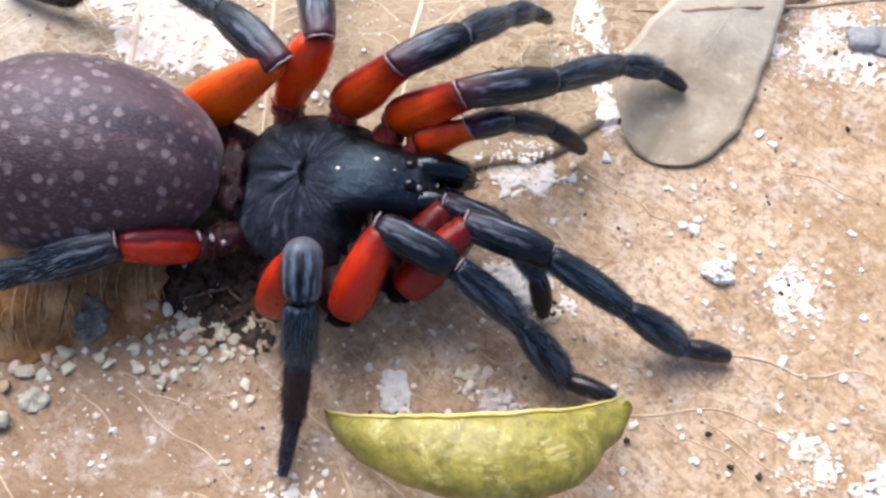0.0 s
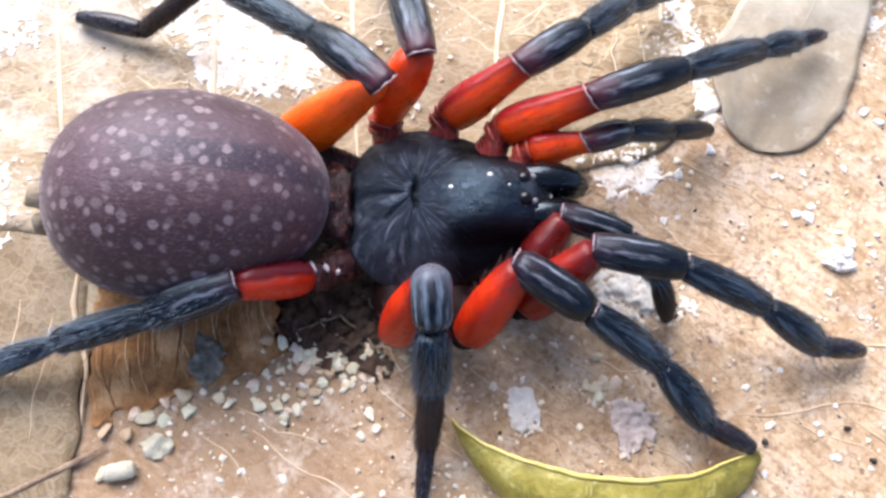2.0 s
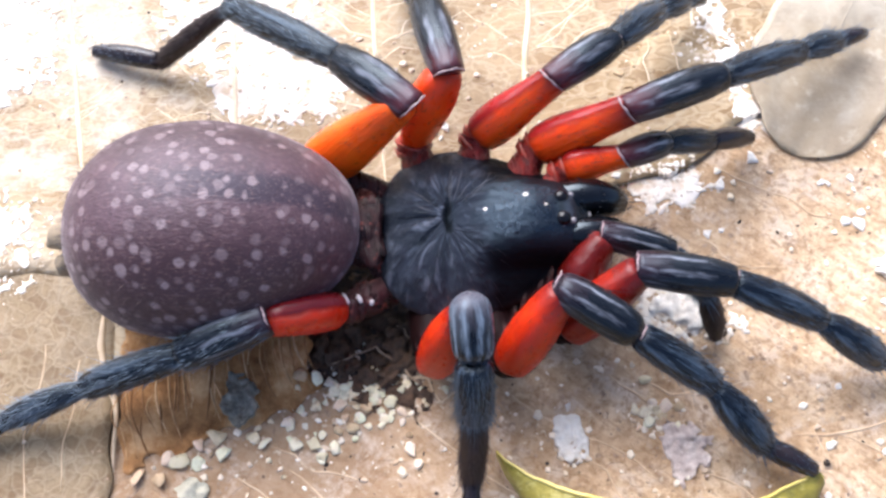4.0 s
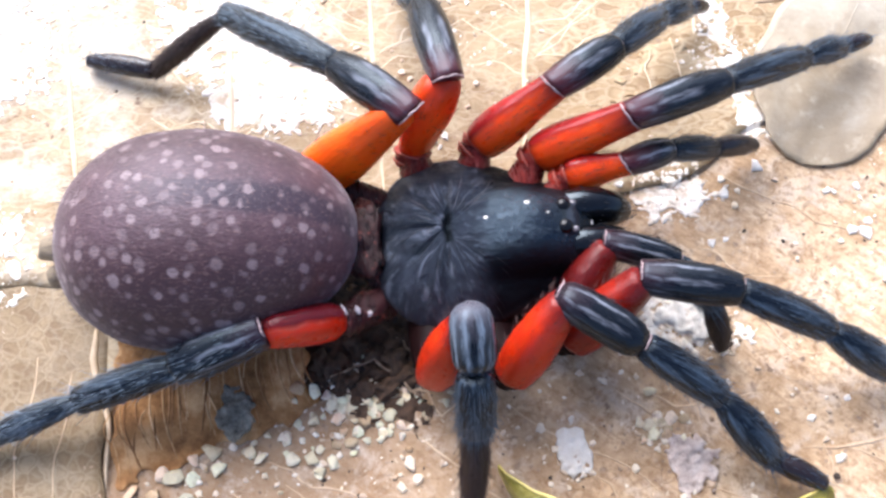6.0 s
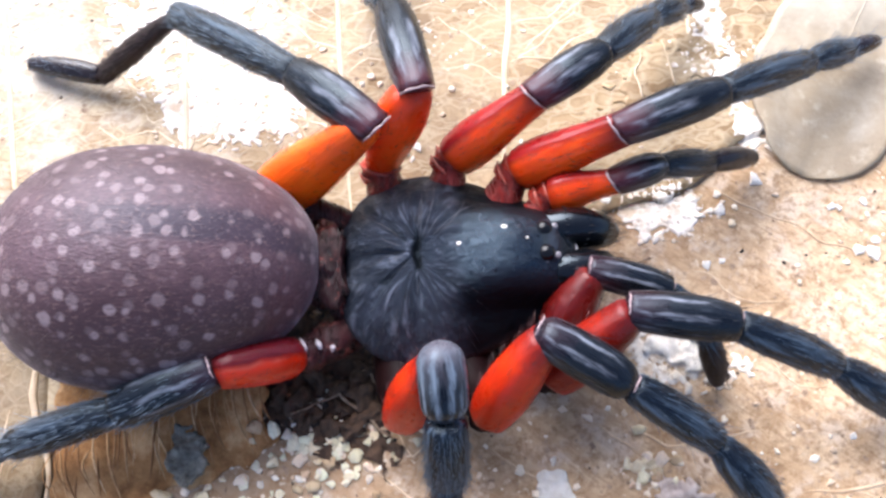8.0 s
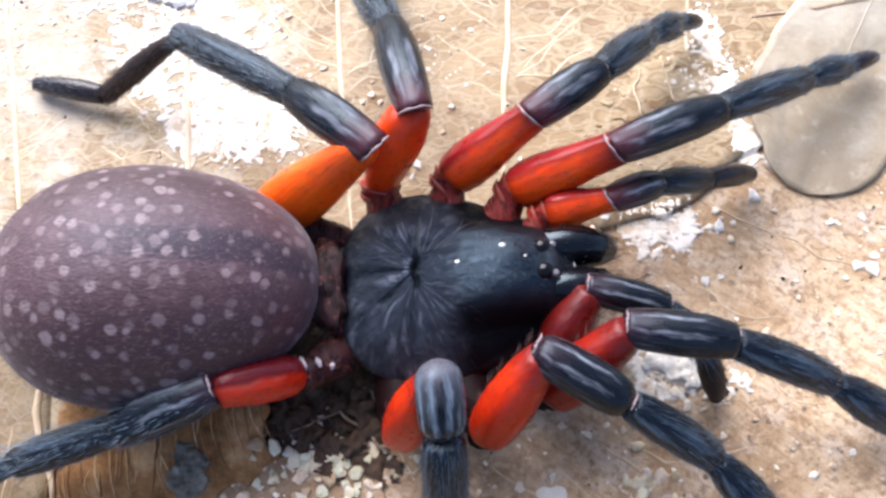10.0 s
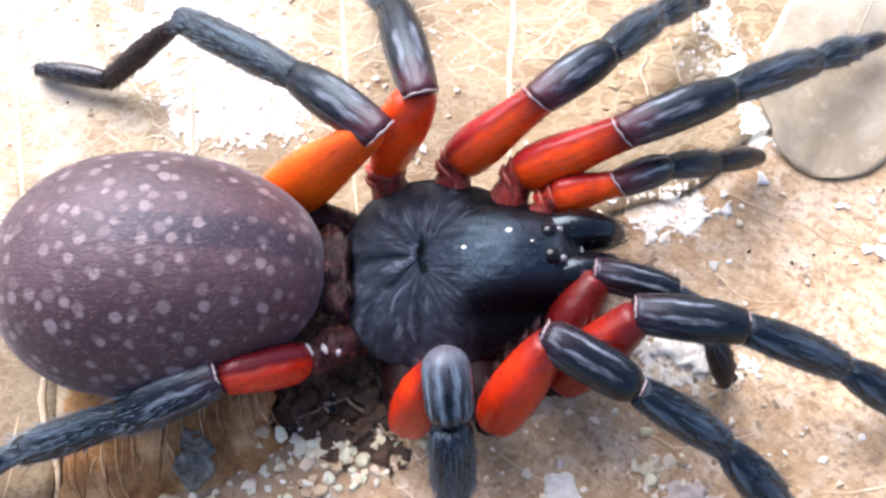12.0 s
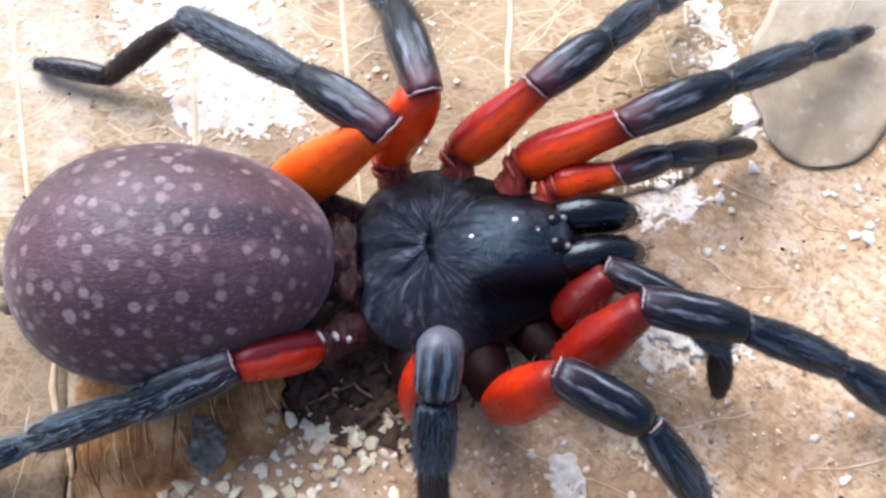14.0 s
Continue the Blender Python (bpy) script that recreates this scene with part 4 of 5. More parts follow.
def make_flecks():
    """White flecks and dark crumbs that can be told apart, each a thing of its own."""
    rnd = random.Random(41)
    pale = [(25.0, -1.2, 0.29), (23.2, 1.3, 0.26), (22.2, 0.8, 0.38), (20.6, -1.6, 0.18), (26.2, -1.9, 0.26), (27.6, -0.2, 0.29), (28.8, 1.1, 0.21), (23.2, -4.1, 0.26), (21.4, 3.3, 0.24), (23.1, 3.5, 0.26), (25.6, 3.7, 0.26), (32.5, 0.8, 0.32), (30.8, -1.8, 0.21), (32.5, -4.6, 0.29), (27.4, -7.5, 0.35), (30.8, -8.3, 0.26), (26.9, -10.2, 0.32), (27.0, -11.8, 0.35), (27.1, -9.5, 0.26), (22.4, -10.6, 0.21), (21.9, -13.3, 0.29), (17.9, -14.1, 0.24), (23.7, -14.0, 0.21), (29.8, -11.2, 0.29), (30.6, -10.8, 0.26), (19.7, -8.5, 0.18), (27.5, 7.4, 0.35), (28.3, 6.7, 0.38)]
    pale += [(15.6, 3.6, 0.39), (17.7, 5.2, 0.42), (14.4, 0.6, 0.29), (15.2, 0.8, 0.21), (21.8, 3.2, 0.24), (22.9, 0.6, 0.42), (9.8, 4.5, 0.26)]
    pale += [(-0.45, 8.24, 0.4), (0.3, 8.4, 0.3), (-1.06, 8.06, 0.28), (2.75, 8.1, 0.32), (3.3, 8.3, 0.26), (-4.3, 8.0, 0.4), (-4.7, 6.9, 0.3), (7.1, 5.7, 0.3), (8.8, 7.6, 0.26), (3.8, 8.35, 0.22), (-3.7, 7.4, 0.22), (0.0, 7.7, 0.2)]
    dark = [(22.8, -11.8, 0.32), (18.2, -12.4, 0.24), (23.9, -13.6, 0.32), (25.4, -14.0, 0.32), (33.3, 8.1, 0.26), (33.2, 13.8, 0.24), (35.3, 13.0, 0.24), (28.3, -2.7, 0.21), (27.8, -3.3, 0.21)]
    dark += [(16.3, 1.2, 0.18), (18.3, 0.4, 0.16)]
    for spots, name, material, label, category, group, high in ((pale, "white_fleck", FLECK, "small angular white fleck on the leaf", "fleck", "white flecks on the leaf", 0.45), (dark, "soil_crumb", CRUMB, "small dark crumb of soil on the leaf", "crumb", "dark crumbs on the leaf", 0.8)):
        for x, y, r in spots:
            bm = bmesh.new()
            fleck(bm, rnd, 0, 0, 0, r * (1.1 if high < 0.5 else 0.75), r * high)
            thing(name, bm, material, label, category, spot(x, y, top_z(x, y) + 0.02), group, smooth=False)
    clump = thing("white_clump", None, None, "rough crumbling white clump on the leaf", "clump", spot(24.2, -2.2, top_z(24.2, -2.2) + 0.12))
    for k in range(7):
        a, d = k * 0.9, 0.5 * (k > 0)
        bm = bmesh.new()
        lump(bm, (d * math.cos(a), 0.8 * d * math.sin(a), 0.05 * (k % 3)), (0.45, 0.4, 0.38), 0.5, 3, k * 3.7)
        part("crumb", bm, FLECK, clump)


def make_crusts():
    """Thin ragged layers of white crust; those on the far left stand in for glare."""
    rnd = random.Random(23)
    for x, y, rx, ry in [(12.7, 3.6, 2.3, 1.7), (-9.4, 12.3, 3.8, 2.6), (-12.0, 17.5, 5.0, 4.0), (-27.5, 3.0, 4.2, 4.5), (17.1, 15.0, 1.0, 2.6), (17.5, 11.6, 1.2, 2.6), (18.2, 8.4, 1.5, 1.9), (33.6, 14.6, 5.4, 3.8), (28.4, -3.4, 1.8, 2.4), (28.6, -13.7, 1.5, 2.4), (-27.0, 17.0, 5.0, 5.0), (-16.0, 23.5, 6.0, 3.5), (12.1, -3.7, 2.5, 1.9), (14.6, -5.0, 1.5, 0.9), (0.6, -16.6, 2.0, 1.1)]:
        k = rnd.uniform(0, 50)
        full = 1.5 if -10 < x < -9 else 1.05 if 11 < x < 13 or x < -8 or 17 < x < 19 else 0.75

        def inside(px, py):
            d = ((px - x) / rx) ** 2 + ((py - y) / ry) ** 2
            return d + 0.9 * bumps(px, py, 0.9, k) + 0.7 * bumps(px, py, 2.3, k) + 0.7 * bumps(px, py, 4.6, k) + 0.6 * bumps(px, py, 9.0, k) + 0.35 < full

        bm = bmesh.new()
        sheet(bm, inside, x - rx * 1.2, x + rx * 1.2, y - ry * 1.2, y + ry * 1.2, 0.12, lambda px, py: top_z(px, py) + 0.022 + 0.02 * bumps(px, py, 1.9, k) + 0.012 * bumps(px, py, 5.0, k), 0.03, 1)
        thing("white_crust", bm, WHITE, "ragged thin white crust, some of it glare, on a dead leaf", "crust", group="white crust patches")


def make_soil_shade_patch():
    """Dark soil under the waist of the spider, spread further to stand in for its shade."""
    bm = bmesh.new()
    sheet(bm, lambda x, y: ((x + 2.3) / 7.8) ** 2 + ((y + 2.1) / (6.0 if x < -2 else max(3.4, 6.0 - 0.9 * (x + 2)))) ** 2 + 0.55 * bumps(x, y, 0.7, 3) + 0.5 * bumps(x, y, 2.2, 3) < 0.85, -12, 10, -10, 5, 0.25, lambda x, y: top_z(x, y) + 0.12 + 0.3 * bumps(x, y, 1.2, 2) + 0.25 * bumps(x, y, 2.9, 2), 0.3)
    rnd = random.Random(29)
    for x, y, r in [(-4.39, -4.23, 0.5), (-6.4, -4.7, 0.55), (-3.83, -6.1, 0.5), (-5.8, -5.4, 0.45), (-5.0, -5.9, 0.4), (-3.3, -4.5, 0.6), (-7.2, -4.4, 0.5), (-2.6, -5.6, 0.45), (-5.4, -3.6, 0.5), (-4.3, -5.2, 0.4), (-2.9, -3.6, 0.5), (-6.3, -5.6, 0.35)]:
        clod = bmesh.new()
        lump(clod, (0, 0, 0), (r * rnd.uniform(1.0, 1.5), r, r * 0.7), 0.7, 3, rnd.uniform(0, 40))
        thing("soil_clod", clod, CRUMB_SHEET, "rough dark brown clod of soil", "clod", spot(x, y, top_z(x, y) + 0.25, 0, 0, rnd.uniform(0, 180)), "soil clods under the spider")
    for ends, w in ((((-4.7, -4.1), (-2.0, -6.8)), 0.09), (((-3.2, -3.4), (-1.6, -4.9)), 0.07), (((-6.6, -5.3), (-4.2, -4.4)), 0.06)):
        root = bmesh.new()
        line = [Vector(ends[0]).lerp(Vector(ends[1]), k / 12) for k in range(13)]
        tube(root, [(p.x + 0.15 * math.sin(k * 0.9 + w * 90), p.y, top_z(p.x, p.y) + 0.42 + 0.1 * math.sin(k * 0.7)) for k, p in enumerate(line)], [w * (0.5 + 0.5 * math.sin(math.pi * (k + 1) / 14)) for k in range(13)], 6)
        thing("rootlet", root, CHAFF, "thin brown rootlet on dark soil", "root", group="rootlets under the spider")
    thing("soil_shade_patch", bm, CRUMB_SHEET, "patch of dark crumbly soil and stand-in shade under the spider", "soil", kind="stuff")


def scrap(name, centre, size, material, label, category, seed, lift=0.0, ragged=1.0):
    """A crumbling scrap with a ragged edge and holes."""
    bm = bmesh.new()

    def inside(x, y):
        d = ((x - centre[0]) / size[0]) ** 2 + ((y - centre[1]) / size[1]) ** 2
        return d + ragged * (0.8 * bumps(x, y, 0.8, seed) + 0.7 * bumps(x, y, 2.0, seed) + 0.5 * bumps(x, y, 5.0, seed)) < 0.9

    sheet(bm, inside, centre[0] - size[0] * 1.4, centre[0] + size[0] * 1.4, centre[1] - size[1] * 1.4, centre[1] + size[1] * 1.4, 0.11, lambda x, y: top_z(x, y) + lift + 0.2 + 0.22 * bumps(x, y, 1.1, seed) + 0.2 * bumps(x, y, 3.0, seed) + 0.1 * bumps(x, y, 7.0, seed), 0.3, 2)
    thing(name, bm, material, label, category)


def make_scraps():
    scrap("leaf_flake", (11.3, -11.2), (1.25, 1.5), PURPLE, "thin mauve-brown flake of dead leaf", "leaf scrap", 1.0)
    scrap("white_flake", (12.4, -3.5), (1.7, 1.5), FLECK, "white crumbly flake lying on the leaf", "flake", 2.5)
    scrap("white_flake", (5.4, -9.9), (1.0, 1.4), FLECK, "pale crumbly flake of dead leaf", "flake", 4.1)
    scrap("white_flake", (33.3, -15.4), (2.8, 2.3), WHITE, "broad white flake lying on the leaf", "flake", 6.0)
    scrap("bark_flake", (-11.5, -6.9), (0.95, 1.5), BARK, "dark grey-green flake of bark", "bark", 9.6, 0.75, 0.75)
    scrap("pale_flake", (-14.1, -11.4), (0.95, 0.8), PALE_STONE, "flat irregular pale greenish stone flake", "flake", 3.3, 0.0, 0.6)
    bm = bmesh.new()
    tube(bm, [(-16.75 + 0.2 * i, -12.78 + 0.03 * i, top_z(-16.0, -12.7) + 0.36) for i in range(9)], [0.36, 0.46, 0.48, 0.46, 0.5, 0.5, 0.48, 0.46, 0.34], 14, 0.75)
    thing("pale_stub", bm, PALE_STONE, "short blunt piece of pale stone", "stone")
    bm = bmesh.new()
    lump(bm, (35.9, 14.9, top_z(35.9, 14.9) + 0.2), (1.5, 1.1, 0.4), 0.5, 3, 4.0)
    thing("grey_stone", bm, STONE, "small rounded grey stone on white crust", "stone")
    scrap("grey_flake", (-13.1, 21.4), (1.5, 1.6), GREY_FLAKE, "thin grey flake on a pale leaf", "flake", 5.2)
    scrap("grey_flake", (-11.5, 21.6), (0.8, 0.7), GREY_FLAKE, "thin grey flake on a pale leaf", "flake", 7.9)
    leaf = thing("torn_leaf", None, None, "torn brown leaf scrap with a pale vein net", "leaf scrap")
    bm = bmesh.new()
    sheet(bm, lambda x, y: ((x - 14.0) / 3.6) ** 2 + ((y - 12.0 - 0.35 * (x - 14.0)) / 1.9) ** 2 + 0.9 * bumps(x, y, 0.8, 2.2) + 0.7 * bumps(x, y, 2.0, 2.2) + 0.5 * bumps(x, y, 4.5, 2.2) < 0.8, 9.5, 18.5, 8.0, 16.0, 0.14, lambda x, y: top_z(x, y) + 0.04 + 0.03 * bumps(x, y, 0.9, 2.2), 0.04, 2)
    part("blade", bm, ROTTEN, leaf)
    for i, e in enumerate([((12.6, 10.2), (12.9, 13.4)), ((14.6, 10.9), (14.2, 14.0))]):
        vein(leaf, lambda x, y: top_z(x, y) + 0.1, e, 0.06, 0.04, 130 + i * 2.3, 0.5, PALE_VEIN)
    bm = bmesh.new()
    line = [(19.6 + i * 0.9, 15.75 + 0.05 * math.sin(i * 1.3) + 0.004 * i * i, top_z(19.6 + i * 0.9, 15.8) + 0.75 + 0.05 * i) for i in range(26)]
    tube(bm, line, [(0.15 + 0.05 * math.sin(i * 2.1) + 0.16 * math.exp(-((i - 5.6) / 1.1) ** 2)) * min(1.0, 0.35 + 0.3 * i) for i in range(26)], 9)
    tube(bm, [(line[4][0] + 0.5 * k, line[4][1] + 0.75 - 0.1 * k, line[4][2] + 0.15 - 0.04 * k) for k in range(5)], [0.05, 0.09, 0.1, 0.09, 0.04], 7)
    thing("twig", bm, TWIG, "thin dry brown twig lying across a leaf", "twig")


# ---- the spider ----
BODY_Y = 0.3


def make_abdomen_mesh():
    bm = bmesh.new()
    n, m = 56, 40
    rings = []
    for i in range(n + 1):
        u = i / n
        t = math.pi * u
        x = -math.cos(t) * 7.45
        w = math.sin(t) ** 0.88
        egg = 1 + 0.10 * math.cos(t)
        ring = []
        for j in range(m):
            a = j / m * 2 * math.pi
            y, z = 5.65 * w * egg * math.cos(a), 5.05 * w * egg * math.sin(a)
            z *= 0.92 if z < 0 else 1.0
            k = 1 + 0.012 * noise.noise(Vector((x * 0.5, y * 0.5, z * 0.5)))
            ring.append((x, y * k, z * k))
        rings.append(ring)
    rings[0] = [tuple(Vector(p) * 0.999) for p in rings[0]]
    skin(bm, rings, caps=False)
    bmesh.ops.remove_doubles(bm, verts=bm.verts, dist=0.02)
    bm.normal_update()
    rnd = random.Random(2)
    roots = []
    for f in rnd.sample([f for f in bm.faces if f.verts[0].co.z > -3], 1500):
        weights = [rnd.random() for v in f.verts]
        p = sum((v.co * w for v, w in zip(f.verts, weights)), Vector()) / sum(weights)
        roots.append((p, f.normal.copy(), Vector((-1, rnd.gauss(0, 0.25), 0))))
    hair = bristles(roots, 0.42, 0.013, rnd)
    low = [f for f in bm.faces if f.verts[0].co.y < -2.5 and -3 < f.verts[0].co.z < 3.5 and f.verts[0].co.x > -4]
    roots = [(f.calc_center_median(), f.normal.copy(), Vector((rnd.uniform(-1, 0.4), -0.6, rnd.uniform(-0.2, 0.5)))) for f in rnd.sample(low, 60)]
    bristles(roots, 1.0, 0.018, rnd, hair)
    return bm, hair


def bristles(roots, length, thick, rnd, bm=None):
    """Fine hairs, each a thin three-sided spike."""
    bm = bm or bmesh.new()
    for p, nrm, along in roots:
        d = (nrm * rnd.uniform(0.2, 0.8) + along * rnd.uniform(0.6, 1.4)).normalized()
        ln = length * rnd.uniform(0.5, 1.3)
        s = d.orthogonal().normalized()
        q = d.cross(s)
        base = [bm.verts.new(p - nrm * 0.05 + thick * (math.cos(a) * s + math.sin(a) * q)) for a in (0, 2.094, 4.189)]
        tip = bm.verts.new(p + d * ln + along * ln * 0.25)
        for i in range(3):
            bm.faces.new((base[i], base[(i + 1) % 3], tip))
    return bm


def outline(a):
    """Half outline of the carapace by angle from the front, seen from above, from the pit."""
    return float(np.interp(abs(a), [0, 0.28, 0.4, 0.7, 1.1, 1.6, 2.1, 2.6, 2.9, math.pi], [7.25, 7.25, 6.7, 5.45, 4.98, 4.78, 4.6, 4.2, 3.75, 3.5]))


def carapace_at(a, s):
    """Point of the carapace at an angle from the front, a fraction s of the way to its edge."""
    r = outline(a) * s
    x, y = r * math.cos(a), r * math.sin(a)
    rise = min(1.0, max(0.0, (x - 0.2) / 4.4))
    rise = rise * rise * (3 - 2 * rise)
    across = min(1.0, abs((y - 0.1) / (3.0 - 0.1 * x)))
    keel = 1 - 0.4 * math.sqrt(across * across + 0.006) - 0.6 * across ** 5
    head = max(0.0, math.cos(a)) ** 3
    z = 2.3 * (1 - s ** 2.7) * (1 - 0.15 * rise) + 1.5 * rise * max(0.0, keel) * (1 - 0.3 * max(0, s - 0.88) / 0.12)
    groove = 0.5 + 0.5 * math.cos(8 * a + 0.5)
    z -= 0.22 * (groove ** 6) * math.sin(math.pi * min(1.0, s * 1.05)) * (1 - head)
    z -= 0.55 * math.exp(-((x + 0.05 - 0.22 * y * y) / 0.17) ** 2) * math.exp(-(y / 0.8) ** 2)
    return Vector((x, y, z + 0.03 * noise.noise(Vector((x * 2, y * 2, 1.0)))))


def carapace_points(a, s):
    """A point of the carapace and the way it faces."""
    p, q, r = carapace_at(a, s), carapace_at(a + 0.03, s), carapace_at(a, s + 0.02)
    return p, (r - p).cross(q - p).normalized() * 0.35


def make_carapace_mesh():
    bm = bmesh.new()
    n, m = 144, 26
    rings = [[tuple(carapace_at(i / n * 2 * math.pi - math.pi, j / m)) for i in range(n)] for j in range(m + 1)]
    under = [[(x * 0.97, y * 0.97, -0.35) for x, y, _ in rings[-1]], [(x * 0.8, y * 0.8, -1.1) for x, y, _ in rings[-1]], [(x * 0.3, y * 0.3, -1.6) for x, y, _ in rings[-1]]]
    skin(bm, rings + under)
    bmesh.ops.remove_doubles(bm, verts=bm.verts, dist=0.001)
    return bm


def segment(length, radii, rnd, arch=0.0, tall=1.1, hair=0, hair_len=0.7, n=20, rows=18, lines=True, blunt=0.45, slant=0.0, arc=(-0.15, math.pi + 0.15)):
    """One leg segment along +x, its bristles, and the pale membrane at its near end; radii from the near end to the far end."""
    bm = bmesh.new()
    rings, roots = [], []
    us = np.linspace(0, 1, len(radii))

    def r_at(u):
        r = float(np.interp(u, us, radii))
        e = min(u, 1 - u) * length / (blunt * r)
        return r * math.sqrt(max(0.02, 1 - (1 - min(1.0, e)) ** 2))

    for i in range(rows + 1):
        u = i / rows
        u = 0.5 - 0.5 * math.cos(math.pi * u)
        zc = arch * math.sin(math.pi * u)
        r = r_at(u)
        rings.append([(u * length - slant * r * math.sin(a) * max(0.0, 1 - u * length / 1.6) ** 2, r * math.cos(a) * (1 if lines else 1 - 0.07 * math.cos(2 * a) ** 8), zc + tall * r * math.sin(a) * (1 + 0.05 * math.cos((3 if lines else 4) * a))) for a in np.linspace(0, 2 * math.pi, n, endpoint=False).tolist()])
    skin(bm, rings)
    for k in range(hair):
        u, a = 0.04 + 0.96 * rnd.random() ** 0.85, rnd.uniform(0, 6.283)
        r = r_at(u)
        nrm = Vector((0, math.cos(a), math.sin(a)))
        roots.append((Vector((u * length, r * nrm.y, arch * math.sin(math.pi * u) + tall * r * nrm.z)), nrm, Vector((1, 0, 0))))
    ring = bmesh.new()
    r, thick = radii[0] * 0.95, 0.035
    tube(ring, [(0.05 - slant * r * math.sin(a) + 0.02 * math.sin(7 * a), r * math.cos(a), tall * r * math.sin(a)) for a in np.linspace(*arc, 25).tolist()], [thick + 0.045 * abs(math.sin(k * 0.55 + length)) * math.sin(k / 24 * math.pi) for k in range(25)], 6)
    coat = bristles(roots, hair_len, 0.014, rnd)
    if lines:
        bristles(roots[::11], hair_len * 2.3, 0.022, rnd, coat)
    return bm, coat, ring


def aim(p, q):
    """Pose with +x from p to q and z as upright as can be."""
    p, q = Vector(p), Vector(q)
    x = (q - p).normalized()
    y = Vector((0, 0, 1)).cross(x).normalized()
    z = x.cross(y)
    m = Matrix((x, y, z)).transposed().to_4x4()
    m.translation = p * MM
    return m


NAMES = ("femur", "patella", "tibia", "metatarsus", "tarsus")
# joints of each leg at rest: hip, knee, and the ends of the outer segments
REST = {}
REST["far4"] = [(-6.75, 4.75, 3.5), (-1.63, 5.38, 8.5), (-4.9, 8.9, 7.5), (-11.32, 14.68, 5.0), (-16.27, 13.82, 1.4), (-20.37, 15.24, 0.9)]
REST["far3"] = [(-1.55, 5.75, 3.6), (0.5, 7.2, 8.5), (-0.36, 12.53, 7.0), (-1.62, 16.74, 4.8), (-1.2, 20.5, 1.8), (-1.0, 23.2, 1.0)]
REST["far2"] = [(1.92, 5.6, 4.0), (6.25, 7.2, 7.0), (9.38, 9.38, 6.5), (12.71, 12.63, 4.4), (14.9, 14.6, 2.4), (16.4, 15.5, 1.1)]
REST["far1"] = [(4.96, 4.7, 4.0), (9.92, 5.02, 7.0), (14.8, 6.93, 6.2), (20.26, 9.6, 3.9), (23.3, 11.1, 2.3), (25.15, 11.95, 1.6)]
REST["farp"] = [(6.34, 3.3, 4.0), (9.75, 3.38, 5.0), (11.65, 4.1, 4.6), (14.55, 4.89, 3.0), (17.36, 5.87, 1.2)]
REST["near4"] = [(-5.45, -3.43, 3.5), (-9.39, -4.53, 5.8), (-13.36, -5.65, 5.0), (-18.75, -6.33, 3.0), (-23.52, -7.39, 1.4), (-27.33, -8.65, 0.8)]
REST["near3"] = [(-1.2, -6.55, 3.0), (0.67, -5.32, 8.2), (0.68, -7.56, 7.0), (0.53, -9.79, 4.5), (0.21, -12.09, 1.7), (-0.18, -14.88, 0.7)]
REST["near2"] = [(2.5, -6.95, 3.0), (5.16, -4.51, 7.0), (8.48, -6.64, 6.0), (12.18, -8.91, 4.0), (14.76, -11.63, 1.8), (17.02, -12.83, 1.2)]
REST["near1"] = [(5.61, -5.44, 3.0), (9.13, -3.57, 6.5), (13.34, -4.35, 6.0), (18.01, -6.03, 4.0), (21.49, -7.71, 1.6), (23.96, -7.77, 0.8)]
REST["nearp"] = [(6.0, -3.3, 3.0), (7.88, -1.15, 5.2), (11.04, -2.01, 4.5), (13.0, -3.9, 2.9), (13.6, -5.5, 0.9)]
HIPS = {"far4": (-2.6, 2.6, 3.2), "far3": (-1.0, 3.0, 3.0), "far2": (1.2, 3.0, 3.0), "far1": (3.4, 2.4, 3.0), "farp": (5.0, 1.6, 3.2), "near4": (-2.8, -1.6, 2.2), "near3": (-1.0, -2.4, 2.2), "near2": (1.4, -2.6, 2.2), "near1": (3.6, -2.0, 2.2), "nearp": (4.6, -1.6, 2.4)}
# the same joints where a leg has moved: at the start, and at the end
START = {}
START["near2"] = [None, (4.60, -3.09, 6.35), (8.29, -4.71, 5.84), (11.95, -6.91, 3.68), (14.48, -9.1, 1.6), (16.74, -10.00, 1.9)]
START["near1"] = [None, (9.11, -2.4, 5.6), (13.11, -3.7, 5.2), (17.69, -5.87, 3.30), (21.22, -7.14, 1.1), (23.79, -7.43, 0.7)]
START["far1"] = [None, (8.63, 3.95, 8.53), (13.15, 5.88, 7.04), (17.76, 9.31, 4.00), (20.64, 10.47, 1.90), (22.43, 10.06, 0.9)]
START["farp"] = [None, (9.03, 3.25, 6.03), (10.81, 4.18, 5.42), (13.49, 5.14, 3.41), (15.91, 5.16, 0.95)]
START["far2"] = [None, (5.13, 5.67, 8.68), (8.08, 7.69, 8.29), (10.75, 11.11, 5.57), (12.53, 13.27, 3.37), (13.92, 13.94, 1.83)]
END = {}
END["near2"] = [None, (4.64, -6.95, 7.3), (7.96, -9.01, 6.3), (10.16, -11.89, 3.45), (11.81, -14.49, 1.3), (12.6, -16.6, 0.7)]
END["near1"] = [None, (9.22, -3.84, 6.54), (13.32, -5.04, 5.92), (18.12, -6.91, 4.1), (21.47, -8.65, 1.7), (23.95, -8.87, 0.8)]
END["near3"] = [None, (0.02, -5.05, 8.39), (-0.43, -7.00, 6.83), (-0.80, -9.48, 4.60), (-1.17, -12.09, 1.9), (-1.82, -14.64, 0.7)]
